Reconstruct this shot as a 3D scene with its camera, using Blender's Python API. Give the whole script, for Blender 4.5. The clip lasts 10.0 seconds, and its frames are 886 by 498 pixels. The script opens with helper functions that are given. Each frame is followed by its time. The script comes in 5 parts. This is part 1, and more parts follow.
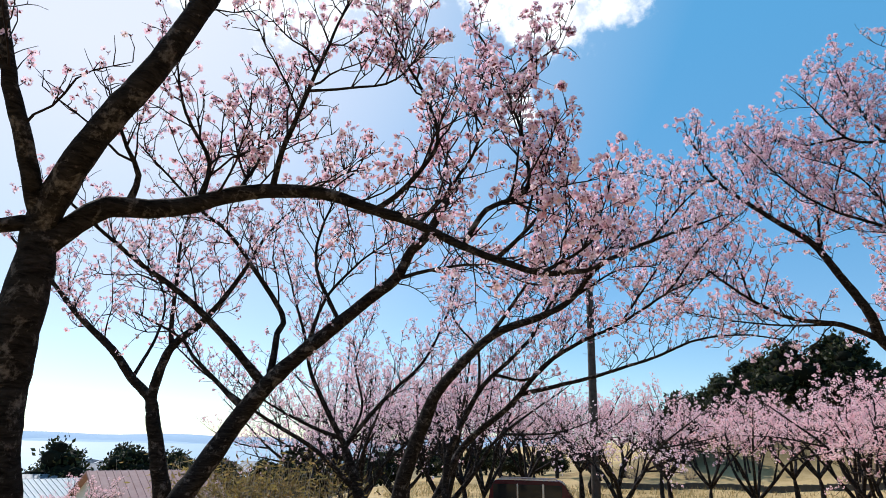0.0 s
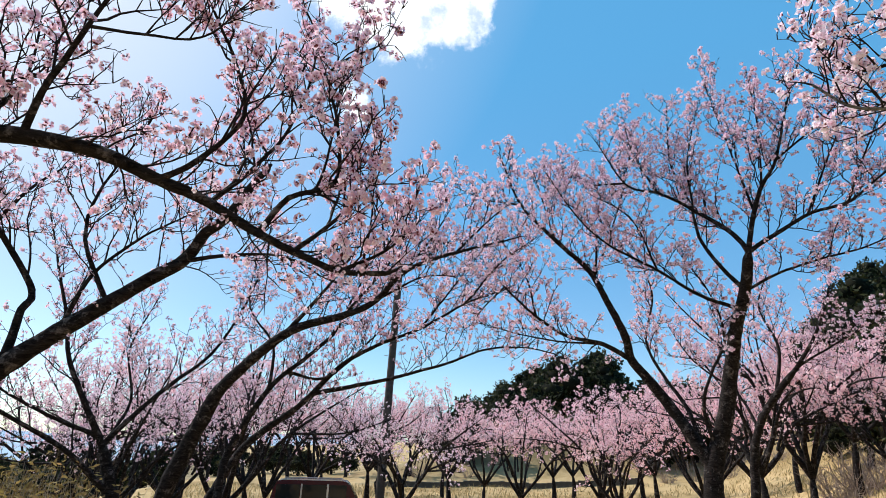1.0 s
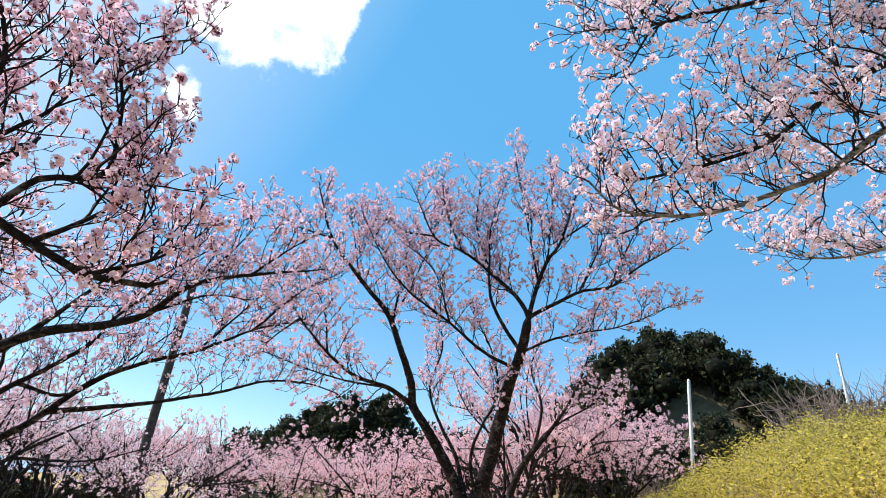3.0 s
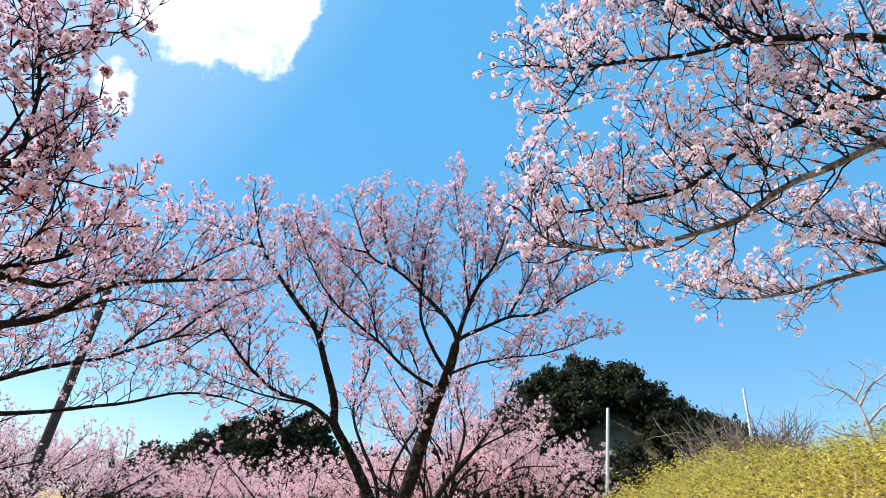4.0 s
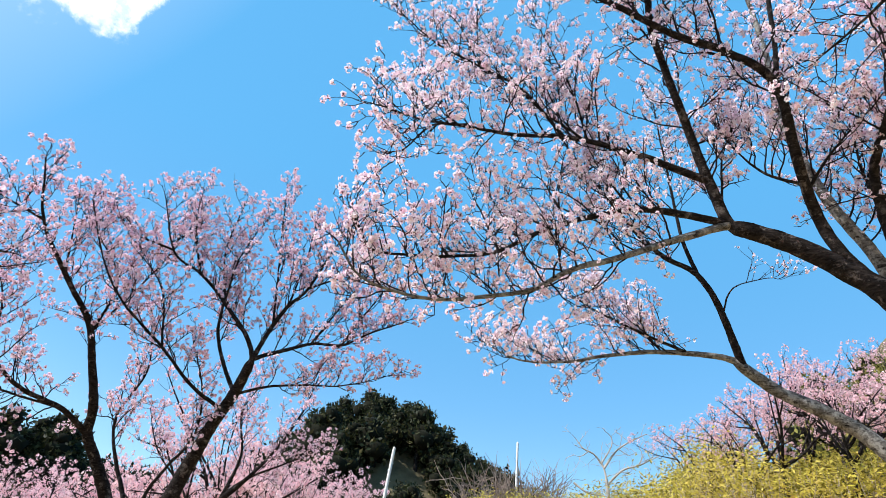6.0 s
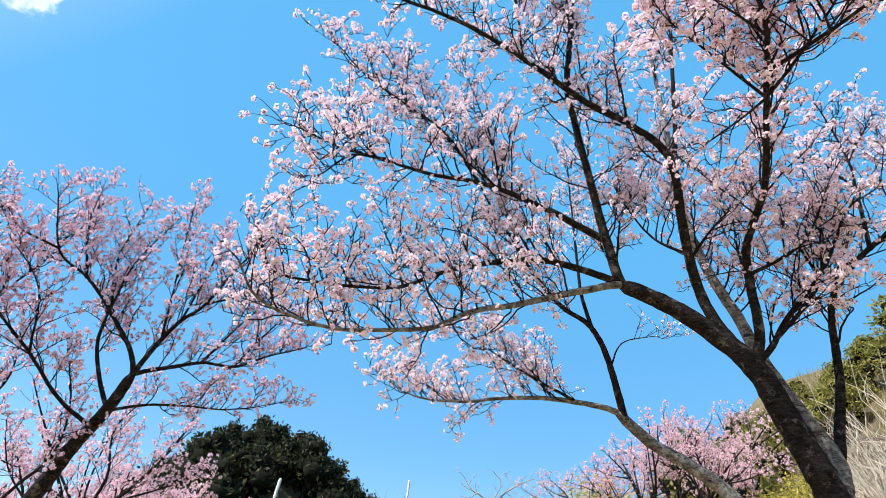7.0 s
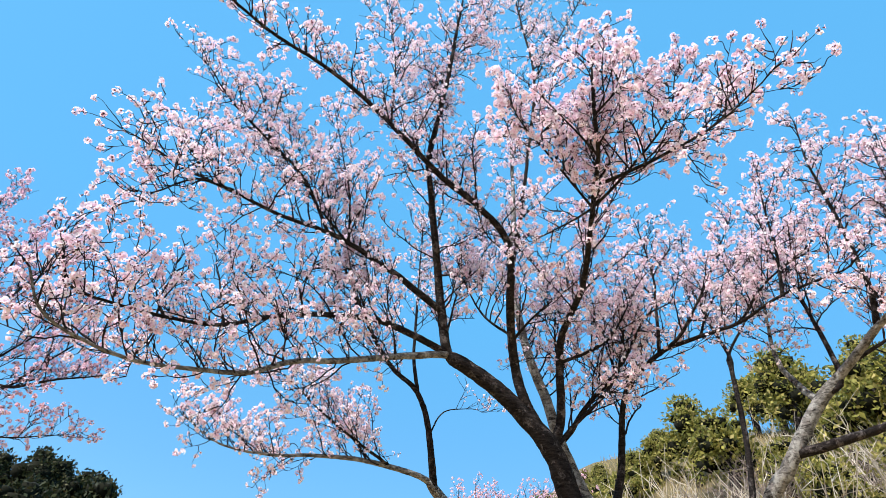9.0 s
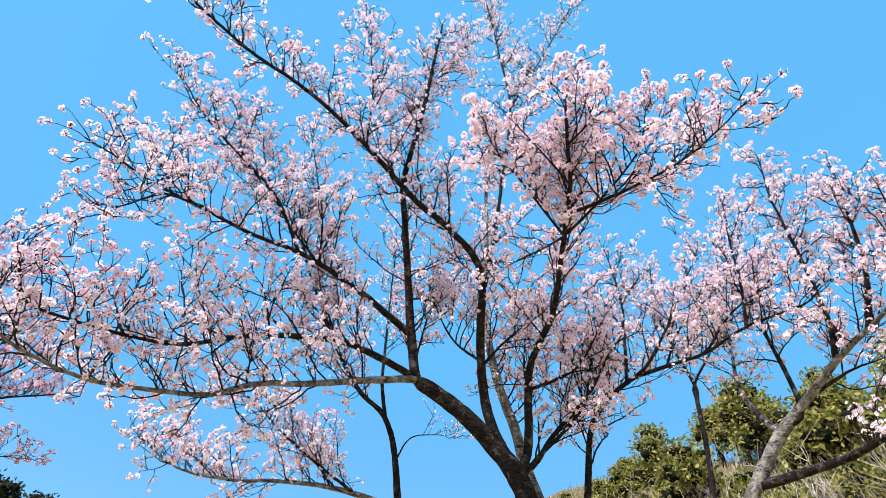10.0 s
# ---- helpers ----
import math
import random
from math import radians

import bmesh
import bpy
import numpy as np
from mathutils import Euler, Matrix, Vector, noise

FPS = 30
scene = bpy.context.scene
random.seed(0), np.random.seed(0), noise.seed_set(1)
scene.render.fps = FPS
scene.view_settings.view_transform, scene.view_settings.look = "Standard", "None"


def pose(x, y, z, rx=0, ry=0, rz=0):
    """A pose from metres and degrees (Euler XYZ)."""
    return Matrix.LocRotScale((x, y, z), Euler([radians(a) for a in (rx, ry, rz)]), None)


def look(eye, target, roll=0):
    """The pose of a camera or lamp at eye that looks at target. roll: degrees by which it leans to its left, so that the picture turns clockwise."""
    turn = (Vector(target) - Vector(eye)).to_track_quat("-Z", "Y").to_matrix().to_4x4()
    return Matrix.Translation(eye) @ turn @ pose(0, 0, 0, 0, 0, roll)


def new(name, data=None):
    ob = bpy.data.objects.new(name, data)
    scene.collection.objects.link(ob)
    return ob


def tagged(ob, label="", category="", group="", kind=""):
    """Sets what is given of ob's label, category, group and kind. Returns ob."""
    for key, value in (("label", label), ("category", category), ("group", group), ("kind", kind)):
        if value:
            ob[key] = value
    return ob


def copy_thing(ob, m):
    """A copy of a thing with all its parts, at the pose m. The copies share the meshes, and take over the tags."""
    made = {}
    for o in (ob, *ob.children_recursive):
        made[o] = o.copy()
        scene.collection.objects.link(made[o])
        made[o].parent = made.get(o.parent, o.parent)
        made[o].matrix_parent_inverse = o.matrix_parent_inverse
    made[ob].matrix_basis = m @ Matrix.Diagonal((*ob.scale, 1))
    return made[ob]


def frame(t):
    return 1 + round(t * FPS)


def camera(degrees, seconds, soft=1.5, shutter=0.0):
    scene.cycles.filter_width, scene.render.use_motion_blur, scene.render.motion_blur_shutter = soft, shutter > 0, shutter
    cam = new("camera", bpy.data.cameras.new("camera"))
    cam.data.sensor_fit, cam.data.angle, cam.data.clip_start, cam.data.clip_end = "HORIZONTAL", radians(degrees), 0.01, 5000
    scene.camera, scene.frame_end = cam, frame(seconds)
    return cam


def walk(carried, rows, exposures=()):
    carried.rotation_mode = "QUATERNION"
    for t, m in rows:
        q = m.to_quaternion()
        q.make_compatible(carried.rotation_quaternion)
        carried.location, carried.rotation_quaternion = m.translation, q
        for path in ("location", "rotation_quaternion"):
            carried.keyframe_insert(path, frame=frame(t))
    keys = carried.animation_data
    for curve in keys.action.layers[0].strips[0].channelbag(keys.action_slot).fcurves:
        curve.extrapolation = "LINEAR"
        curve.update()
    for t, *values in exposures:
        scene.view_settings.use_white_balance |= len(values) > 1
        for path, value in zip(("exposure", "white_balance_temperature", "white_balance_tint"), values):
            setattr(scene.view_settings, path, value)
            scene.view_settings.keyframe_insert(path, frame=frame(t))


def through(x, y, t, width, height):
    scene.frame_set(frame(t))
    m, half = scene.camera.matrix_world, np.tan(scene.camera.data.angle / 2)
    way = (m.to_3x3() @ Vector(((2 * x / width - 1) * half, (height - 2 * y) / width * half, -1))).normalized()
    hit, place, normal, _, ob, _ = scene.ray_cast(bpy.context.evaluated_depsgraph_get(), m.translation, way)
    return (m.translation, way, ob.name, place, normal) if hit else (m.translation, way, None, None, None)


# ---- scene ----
cam = camera(75.84, 10.0, soft=0.5)
PATH = [
    (0, look((0.000, -0.000, 1.600), (0.000, 4.722, 3.244), 1.20)),
    (0.5, look((0.037, 0.100, 1.624), (0.941, 4.734, 3.271), 2.07)),
    (1, look((0.115, 0.105, 1.638), (1.674, 4.552, 3.310), 1.77)),
    (1.5, look((0.182, 0.101, 1.637), (2.255, 4.306, 3.374), 2.70)),
    (2, look((0.229, 0.111, 1.650), (2.672, 4.077, 3.469), 3.48)),
    (2.5, look((0.263, 0.094, 1.666), (2.936, 3.866, 3.568), 3.99)),
    (3, look((0.271, 0.066, 1.678), (3.136, 3.619, 3.718), 4.35)),
    (4.5, look((0.323, 0.012, 1.696), (3.714, 2.884, 3.989), 5.90)),
    (5, look((0.343, -0.005, 1.710), (3.938, 2.548, 4.067), 6.52)),
    (5.5, look((0.336, -0.037, 1.714), (4.095, 2.153, 4.179), 7.13)),
    (7, look((0.289, -0.197, 1.709), (4.192, 0.899, 4.636), 8.61)),
    (7.5, look((0.284, -0.244, 1.712), (4.141, 0.553, 4.793), 9.18)),
    (8, look((0.265, -0.301, 1.714), (4.063, 0.191, 4.928), 8.87)),
    (8.5, look((0.248, -0.352, 1.733), (3.984, -0.156, 5.050), 9.21)),
    (9, look((0.233, -0.405, 1.740), (3.881, -0.488, 5.159), 7.86)),
    (9.5, look((0.226, -0.409, 1.753), (3.772, -0.627, 5.272), 7.22)),
    (10, look((0.230, -0.418, 1.761), (3.708, -0.698, 5.342), 7.23)),
]
walk(cam, PATH, exposures=[(0, 0.08), (1.5, 0.26), (3, 0.38), (5.5, 0.45), (10, 0.55)])

# ---------------------------------------------------------------- light
SUN_AZ, SUN_EL = -42.0, 43.0          # degrees clockwise from +y, above the horizon
sun_dir = Vector((math.sin(radians(SUN_AZ)) * math.cos(radians(SUN_EL)),
                  math.cos(radians(SUN_AZ)) * math.cos(radians(SUN_EL)), math.sin(radians(SUN_EL))))
sun = new("sun", bpy.data.lights.new("sun", "SUN"))
sun.data.energy, sun.data.angle, sun.data.color = 5.0, radians(0.6), (1.0, 0.97, 0.93)
sun.matrix_basis = look((0, 0, 60), Vector((0, 0, 60)) - sun_dir)


class Nodes:
    """A small writer of node trees."""

    def __init__(self, tree):
        self.t = tree
        self.t.nodes.clear()

    def n(self, kind, **values):
        node = self.t.nodes.new(kind)
        for key, value in values.items():
            setattr(node, key, value)
        return node

    def link(self, a, b):
        self.t.links.new(a, b)

    def math(self, op, a, b=None, clamp=False):
        node = self.n("ShaderNodeMath", operation=op, use_clamp=clamp)
        for i, v in enumerate((a, b)):
            if v is None:
                continue
            if isinstance(v, (int, float)):
                node.inputs[i].default_value = v
            else:
                self.link(v, node.inputs[i])
        return node.outputs[0]

    def noise(self, scale, detail=4, rough=0.55, vector=None, distortion=0.0):
        node = self.n("ShaderNodeTexNoise")
        node.inputs["Scale"].default_value = scale
        node.inputs["Detail"].default_value = detail
        node.inputs["Roughness"].default_value = rough
        node.inputs["Distortion"].default_value = distortion
        if vector is not None:
            self.link(vector, node.inputs["Vector"])
        return node.outputs["Fac"]

    def ramp(self, fac, stops, mode="LINEAR"):
        node = self.n("ShaderNodeValToRGB")
        r = node.color_ramp
        r.interpolation = mode
        while len(r.elements) < len(stops):
            r.elements.new(0.5)
        for el, (p, c) in zip(r.elements, stops):
            el.position, el.color = p, (*c, 1) if len(c) == 3 else c
        self.link(fac, node.inputs[0])
        return node.outputs[0]

    def mix(self, fac, a, b, blend="MIX"):
        node = self.n("ShaderNodeMix", data_type="RGBA", blend_type=blend)
        for i, v in ((0, fac), (6, a), (7, b)):
            if isinstance(v, (int, float)):
                node.inputs[i].default_value = v
            elif isinstance(v, tuple):
                node.inputs[i].default_value = (*v, 1)
            else:
                self.link(v, node.inputs[i])
        return node.outputs[2]


# ---------------------------------------------------------------- sky with one bank of cumulus
world = bpy.data.worlds.new("sky")
scene.world = world
world.use_nodes = True
w = Nodes(world.node_tree)
sky = w.n("ShaderNodeTexSky", sky_type="NISHITA", sun_disc=False, sun_elevation=radians(SUN_EL), sun_rotation=radians(SUN_AZ),
          altitude=30, air_density=1.0, dust_density=0.6, ozone_density=3.2)
coord = w.n("ShaderNodeTexCoord").outputs["Generated"]


def cloud_mask(az, el, wide, high, gain):
    """A soft oval round a direction of the sky."""
    c = Vector((math.sin(radians(az)) * math.cos(radians(el)), math.cos(radians(az)) * math.cos(radians(el)), math.sin(radians(el))))
    side = Vector((math.cos(radians(az)), -math.sin(radians(az)), 0))
    up = side.cross(c)
    total = None
    for axis, size in ((side, wide), (up, high)):
        dot = w.n("ShaderNodeVectorMath", operation="DOT_PRODUCT")
        w.link(coord, dot.inputs[0])
        dot.inputs[1].default_value = axis
        d = w.math("SUBTRACT", dot.outputs["Value"], axis.dot(c))
        d = w.math("MULTIPLY", d, 1 / math.sin(radians(size)))
        d = w.math("MULTIPLY", d, d)
        total = d if total is None else w.math("ADD", total, d)
    front = w.n("ShaderNodeVectorMath", operation="DOT_PRODUCT")
    w.link(coord, front.inputs[0])
    front.inputs[1].default_value = c
    behind = w.math("MULTIPLY", w.math("LESS_THAN", front.outputs["Value"], 0.3), 60.0)
    return w.math("SUBTRACT", w.math("MULTIPLY", w.math("SUBTRACT", 1.0, total), gain), behind)


masks = [cloud_mask(13.5, 46.5, 8.8, 9.6, 1.0), cloud_mask(20.0, 43.5, 4.4, 5.2, 0.8), cloud_mask(8.1, 32.3, 1.9, 3.1, 0.42),
         cloud_mask(-22, 45, 14, 9, 0.7)]
cover = masks[0]
for extra in masks[1:]:
    cover = w.math("MAXIMUM", cover, extra)
puffs = w.noise(9.0, 7, 0.58, coord, 0.3)
fine = w.noise(26.0, 5, 0.6, coord)
shape = w.math("ADD", w.math("MULTIPLY", cover, 0.75), w.math("MULTIPLY", w.math("SUBTRACT", puffs, 0.5), 1.15))
shape = w.math("ADD", shape, w.math("MULTIPLY", w.math("SUBTRACT", fine, 0.5), 0.6))
density = w.ramp(shape, [(0.0, (0, 0, 0)), (0.24, (0.8, 0.8, 0.8)), (0.5, (1, 1, 1))], "EASE")
belly = w.ramp(w.math("ADD", fine, w.math("MULTIPLY", shape, 0.25)), [(0.40, (4.4, 5.2, 6.4)), (0.68, (8.6, 8.7, 8.9))])
rise = w.n("ShaderNodeSeparateXYZ")
w.link(coord, rise.inputs[0])
clear = w.ramp(rise.outputs[2], [(0.0, (0.1, 0.1, 0.1)), (0.28, (0.55, 0.55, 0.55)), (0.6, (0.8, 0.8, 0.8))])
toward = w.n("ShaderNodeVectorMath", operation="DOT_PRODUCT")
w.link(coord, toward.inputs[0])
toward.inputs[1].default_value = sun_dir
aureole = w.ramp(toward.outputs["Value"], [(0.62, (0, 0, 0)), (0.82, (0.32, 0.32, 0.32)), (0.98, (0.95, 0.95, 0.95))])
sky_tint = w.mix(clear, w.mix(1.0, sky.outputs[0], (1.0, 1.1, 1.1), "MULTIPLY"), (0.60, 2.62, 4.95))
sky_tint = w.mix(aureole, sky_tint, (5.3, 5.7, 6.8))
background = w.n("ShaderNodeBackground")
w.link(w.mix(density, sky_tint, belly), background.inputs[0])
background.inputs[1].default_value = 0.15
w.link(background.outputs[0], w.n("ShaderNodeOutputWorld").inputs[0])


# ---------------------------------------------------------------- materials
def material(name, rough=0.8):
    m = bpy.data.materials.new(name)
    m.use_nodes = True
    s = Nodes(m.node_tree)
    bsdf = s.n("ShaderNodeBsdfPrincipled")
    bsdf.inputs["Roughness"].default_value = rough
    bsdf.inputs["Specular IOR Level"].default_value = 0.15 if rough > 0.7 else 0.4
    out = s.n("ShaderNodeOutputMaterial")
    s.link(bsdf.outputs[0], out.inputs[0])
    return m, s, bsdf, out


def bump(s, bsdf, height, strength, distance):
    b = s.n("ShaderNodeBump")
    b.inputs["Strength"].default_value, b.inputs["Distance"].default_value = strength, distance
    s.link(height, b.inputs["Height"])
    s.link(b.outputs[0], bsdf.inputs["Normal"])


def bark_material(name, dark, light, rings=34.0, crust=0.72):
    """Cherry bark: brown-grey, with pale horizontal lenticel bands and lichen."""
    m, s, bsdf, _ = material(name, 0.9)
    bsdf.inputs["Specular IOR Level"].default_value = 0.06
    pos = s.n("ShaderNodeTexCoord").outputs["Object"]
    stretch = s.n("ShaderNodeMapping")
    stretch.inputs["Scale"].default_value = (9, 9, rings)
    s.link(pos, stretch.inputs[0])
    bands = s.noise(1.0, 5, 0.68, stretch.outputs[0], 1.1)
    grain = s.noise(40, 5, 0.65, pos)
    patch = s.noise(9, 5, 0.65, pos, 0.5)
    base = s.ramp(bands, [(0.35, dark), (0.62, tuple((a + b) / 2 for a, b in zip(dark, light))), (0.75, light)])
    lichen = s.ramp(s.math("ADD", patch, s.math("MULTIPLY", grain, 0.35)), [(crust, (0, 0, 0)), (crust + 0.14, (1, 1, 1))])
    base = s.mix(lichen, base, tuple(1.9 * c + 0.02 for c in light) if light[0] < 0.2 else (0.30, 0.29, 0.27))
    s.link(s.mix(0.5, base, s.ramp(grain, [(0.3, (0.5, 0.5, 0.5)), (0.7, (1.0, 1.0, 1.0))]), "MULTIPLY"), bsdf.inputs["Base Color"])
    bump(s, bsdf, s.math("ADD", bands, s.math("MULTIPLY", grain, 0.6)), 0.7, 0.012)
    return m


def leaf_material(name, stops, through=0.35, rough=0.55, attr="", patch=0.25):
    """Thin leaves or petals: colour varies from piece to piece, and light shines through."""
    m, s, bsdf, out = material(name, rough)
    bsdf.inputs["Specular IOR Level"].default_value = 0.15
    geo = s.n("ShaderNodeNewGeometry")
    pos = s.n("ShaderNodeTexCoord").outputs["Object"]
    tint = s.math("ADD", s.math("MULTIPLY", geo.outputs["Random Per Island"], 1 - patch), s.math("MULTIPLY", s.noise(1.3, 3, 0.6, pos), patch))
    colour = s.ramp(tint, stops)
    if attr:
        a = s.n("ShaderNodeAttribute", attribute_name=attr)
        colour = s.mix(s.ramp(a.outputs["Fac"], [(0.0, (0.6, 0.6, 0.6)), (0.5, (0, 0, 0))]), colour, (0.66, 0.20, 0.40))
    s.link(colour, bsdf.inputs["Base Color"])
    t = s.n("ShaderNodeBsdfTranslucent")
    s.link(colour, t.inputs[0])
    mixed = s.n("ShaderNodeMixShader")
    mixed.inputs[0].default_value = through
    s.link(bsdf.outputs[0], mixed.inputs[1])
    s.link(t.outputs[0], mixed.inputs[2])
    s.link(mixed.outputs[0], out.inputs[0])
    return m


def plain_material(name, colours, scale=3.0, rough=0.8, relief=0.3, distance=0.01, metal=0.0):
    m, s, bsdf, _ = material(name, rough)
    pos = s.n("ShaderNodeTexCoord").outputs["Object"]
    big, small = s.noise(scale, 4, 0.6, pos), s.noise(scale * 14, 4, 0.65, pos)
    f = s.math("ADD", s.math("MULTIPLY", big, 0.6), s.math("MULTIPLY", small, 0.4))
    s.link(s.ramp(f, [(0.3 + 0.4 * i / max(1, len(colours) - 1), c) for i, c in enumerate(colours)]), bsdf.inputs["Base Color"])
    bsdf.inputs["Metallic"].default_value = metal
    bump(s, bsdf, f, relief, distance)
    return m


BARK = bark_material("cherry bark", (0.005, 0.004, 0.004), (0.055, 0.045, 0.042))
# Lighter bark copy: pale lichen, plus sunlight on these limbs put into the colour.
BARK_PALE = bark_material("pale lichened bark with painted sunlight", (0.010, 0.008, 0.008), (0.42, 0.39, 0.36), 26.0, 0.66)
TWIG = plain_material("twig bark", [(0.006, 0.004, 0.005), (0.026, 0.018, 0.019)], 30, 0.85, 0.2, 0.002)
PETAL = leaf_material("cherry petals", [(0.0, (0.95, 0.66, 0.77)), (0.3, (0.98, 0.79, 0.87)), (0.65, (0.99, 0.90, 0.94)), (1.0, (0.99, 0.97, 0.98))], 0.42, 0.6, "edge")
PETAL_MID = leaf_material("pink cherry petals", [(0.0, (0.86, 0.52, 0.64)), (0.4, (0.92, 0.68, 0.78)), (0.8, (0.95, 0.81, 0.88)), (1.0, (0.98, 0.93, 0.95))], 0.42, 0.6, "edge")
PETAL_DEEP = leaf_material("deeper pink cherry petals", [(0.0, (0.78, 0.42, 0.47)), (0.5, (0.89, 0.60, 0.65)), (1.0, (0.96, 0.80, 0.82))], 0.45, 0.6, "edge")
CALYX = leaf_material("calyx and buds", [(0.0, (0.08, 0.012, 0.025)), (0.5, (0.19, 0.035, 0.055)), (1.0, (0.30, 0.09, 0.07))], 0.15)
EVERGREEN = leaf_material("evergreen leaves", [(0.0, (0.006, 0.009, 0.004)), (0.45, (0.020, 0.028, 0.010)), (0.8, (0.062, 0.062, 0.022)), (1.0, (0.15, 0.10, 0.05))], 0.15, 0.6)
# Olive leaves with brightened stops: part of the slope's sunlight is in the colour.
SLOPE_LEAF = leaf_material("hillside leaves with painted sunlight", [(0.0, (0.03, 0.038, 0.012)), (0.3, (0.15, 0.155, 0.034)), (0.7, (0.36, 0.32, 0.075)), (1.0, (0.56, 0.42, 0.20))], 0.35, 0.6)
BAMBOO = leaf_material("dwarf bamboo leaves", [(0.0, (0.05, 0.042, 0.012)), (0.25, (0.24, 0.20, 0.035)), (0.5, (0.62, 0.52, 0.08)), (0.82, (0.78, 0.65, 0.15)), (1.0, (0.60, 0.40, 0.17))], 0.45, 0.6, "", 0.2)
DRYSTEM = leaf_material("dry stems", [(0.0, (0.22, 0.16, 0.12)), (0.6, (0.42, 0.35, 0.27)), (1.0, (0.60, 0.54, 0.45))], 0.15, 0.7)
PALESTEM = leaf_material("pale dry branches", [(0.0, (0.36, 0.29, 0.22)), (0.6, (0.60, 0.52, 0.42)), (1.0, (0.78, 0.71, 0.60))], 0.1, 0.7)
BROWNSTEM = leaf_material("brown-grey bare twigs", [(0.0, (0.14, 0.10, 0.085)), (0.6, (0.26, 0.20, 0.17)), (1.0, (0.38, 0.31, 0.26))], 0.1, 0.7)
DEADWOOD = plain_material("bleached dead wood", [(0.28, 0.26, 0.23), (0.50, 0.47, 0.43)], 8, 0.8, 0.4, 0.004)
# Near-black on purpose: shade deep in the crowns is put into this colour.
INNER_SHADE = plain_material("inner crown with painted shade", [(0.005, 0.006, 0.003), (0.016, 0.016, 0.009)], 2, 1.0, 0.5, 0.05)
GRASS = leaf_material("winter grass", [(0.0, (0.15, 0.13, 0.05)), (0.35, (0.34, 0.26, 0.12)), (0.8, (0.50, 0.39, 0.21)), (1.0, (0.58, 0.50, 0.28))], 0.3, 0.7)


WEED = leaf_material("withered weeds", [(0.0, (0.06, 0.04, 0.02)), (0.4, (0.20, 0.14, 0.06)), (0.75, (0.36, 0.28, 0.09)), (1.0, (0.44, 0.24, 0.14))], 0.35, 0.7)


def ground_material():
    m, s, bsdf, _ = material("winter turf and soil", 0.95)
    pos = s.n("ShaderNodeTexCoord").outputs["Object"]
    big, mid, small = s.noise(0.12, 5, 0.6, pos), s.noise(0.9, 5, 0.65, pos), s.noise(14, 4, 0.7, pos)
    f = s.math("ADD", s.math("MULTIPLY", big, 0.5), s.math("ADD", s.math("MULTIPLY", mid, 0.35), s.math("MULTIPLY", small, 0.15)))
    turf = s.ramp(f, [(0.32, (0.17, 0.11, 0.05)), (0.45, (0.34, 0.23, 0.10)), (0.55, (0.48, 0.34, 0.17)), (0.68, (0.40, 0.27, 0.13))])
    litter = s.ramp(f, [(0.35, (0.05, 0.042, 0.025)), (0.52, (0.14, 0.115, 0.065)), (0.7, (0.26, 0.21, 0.13))])
    wood = s.n("ShaderNodeAttribute", attribute_name="edge")
    s.link(s.mix(wood.outputs["Fac"], turf, litter), bsdf.inputs["Base Color"])
    bump(s, bsdf, s.math("ADD", mid, small), 0.6, 0.06)
    return m


GROUND = ground_material()


# ---------------------------------------------------------------- building helpers
def mesh_of(name, verts, faces, mat, smooth=False, attr=None):
    me = bpy.data.meshes.new(name)
    me.from_pydata(verts, [], faces)
    me.materials.append(mat)
    if smooth:
        me.polygons.foreach_set("use_smooth", np.ones(len(me.polygons), dtype=bool))
    if attr is not None:
        a = me.attributes.new("edge", "FLOAT", "POINT")
        a.data.foreach_set("value", attr)
    me.update()
    return me


def part_mesh(name, me, parent, label=""):
    ob = new(name, me)
    ob.parent = parent
    if label:
        tagged(ob, label)
    return ob


def part(name, bm, mat, parent, label="", smooth=False):
    me = bpy.data.meshes.new(name)
    bm.to_mesh(me)
    bm.free()
    me.materials.append(mat)
    if smooth:
        me.polygons.foreach_set("use_smooth", np.ones(len(me.polygons), dtype=bool))
    return part_mesh(name, me, parent, label)


def thing(name, place, label, category, group="", kind=""):
    ob = new(name)
    ob.matrix_basis = place if isinstance(place, Matrix) else Matrix.Translation(place)
    return tagged(ob, label, category, group, kind)


def smoothstep(a, b, x):
    t = np.clip((x - a) / (b - a), 0, 1)
    return t * t * (3 - 2 * t)


def spline(points, step):
    """A Catmull-Rom line through the points, in steps of about that length."""
    p = np.asarray(points, float)
    q = np.vstack([2 * p[0] - p[1], p, 2 * p[-1] - p[-2]])
    out = []
    for i in range(1, len(q) - 2):
        n = max(1, int(np.linalg.norm(q[i + 1] - q[i]) / step))
        t = (np.arange(n) / n)[:, None]
        a, b, c, d = q[i - 1], q[i], q[i + 1], q[i + 2]
        out.append(0.5 * (2 * b + (c - a) * t + (2 * a - 5 * b + 4 * c - d) * t ** 2 + (3 * b - a - 3 * c + d) * t ** 3))
    return np.vstack(out + [p[-1:]])


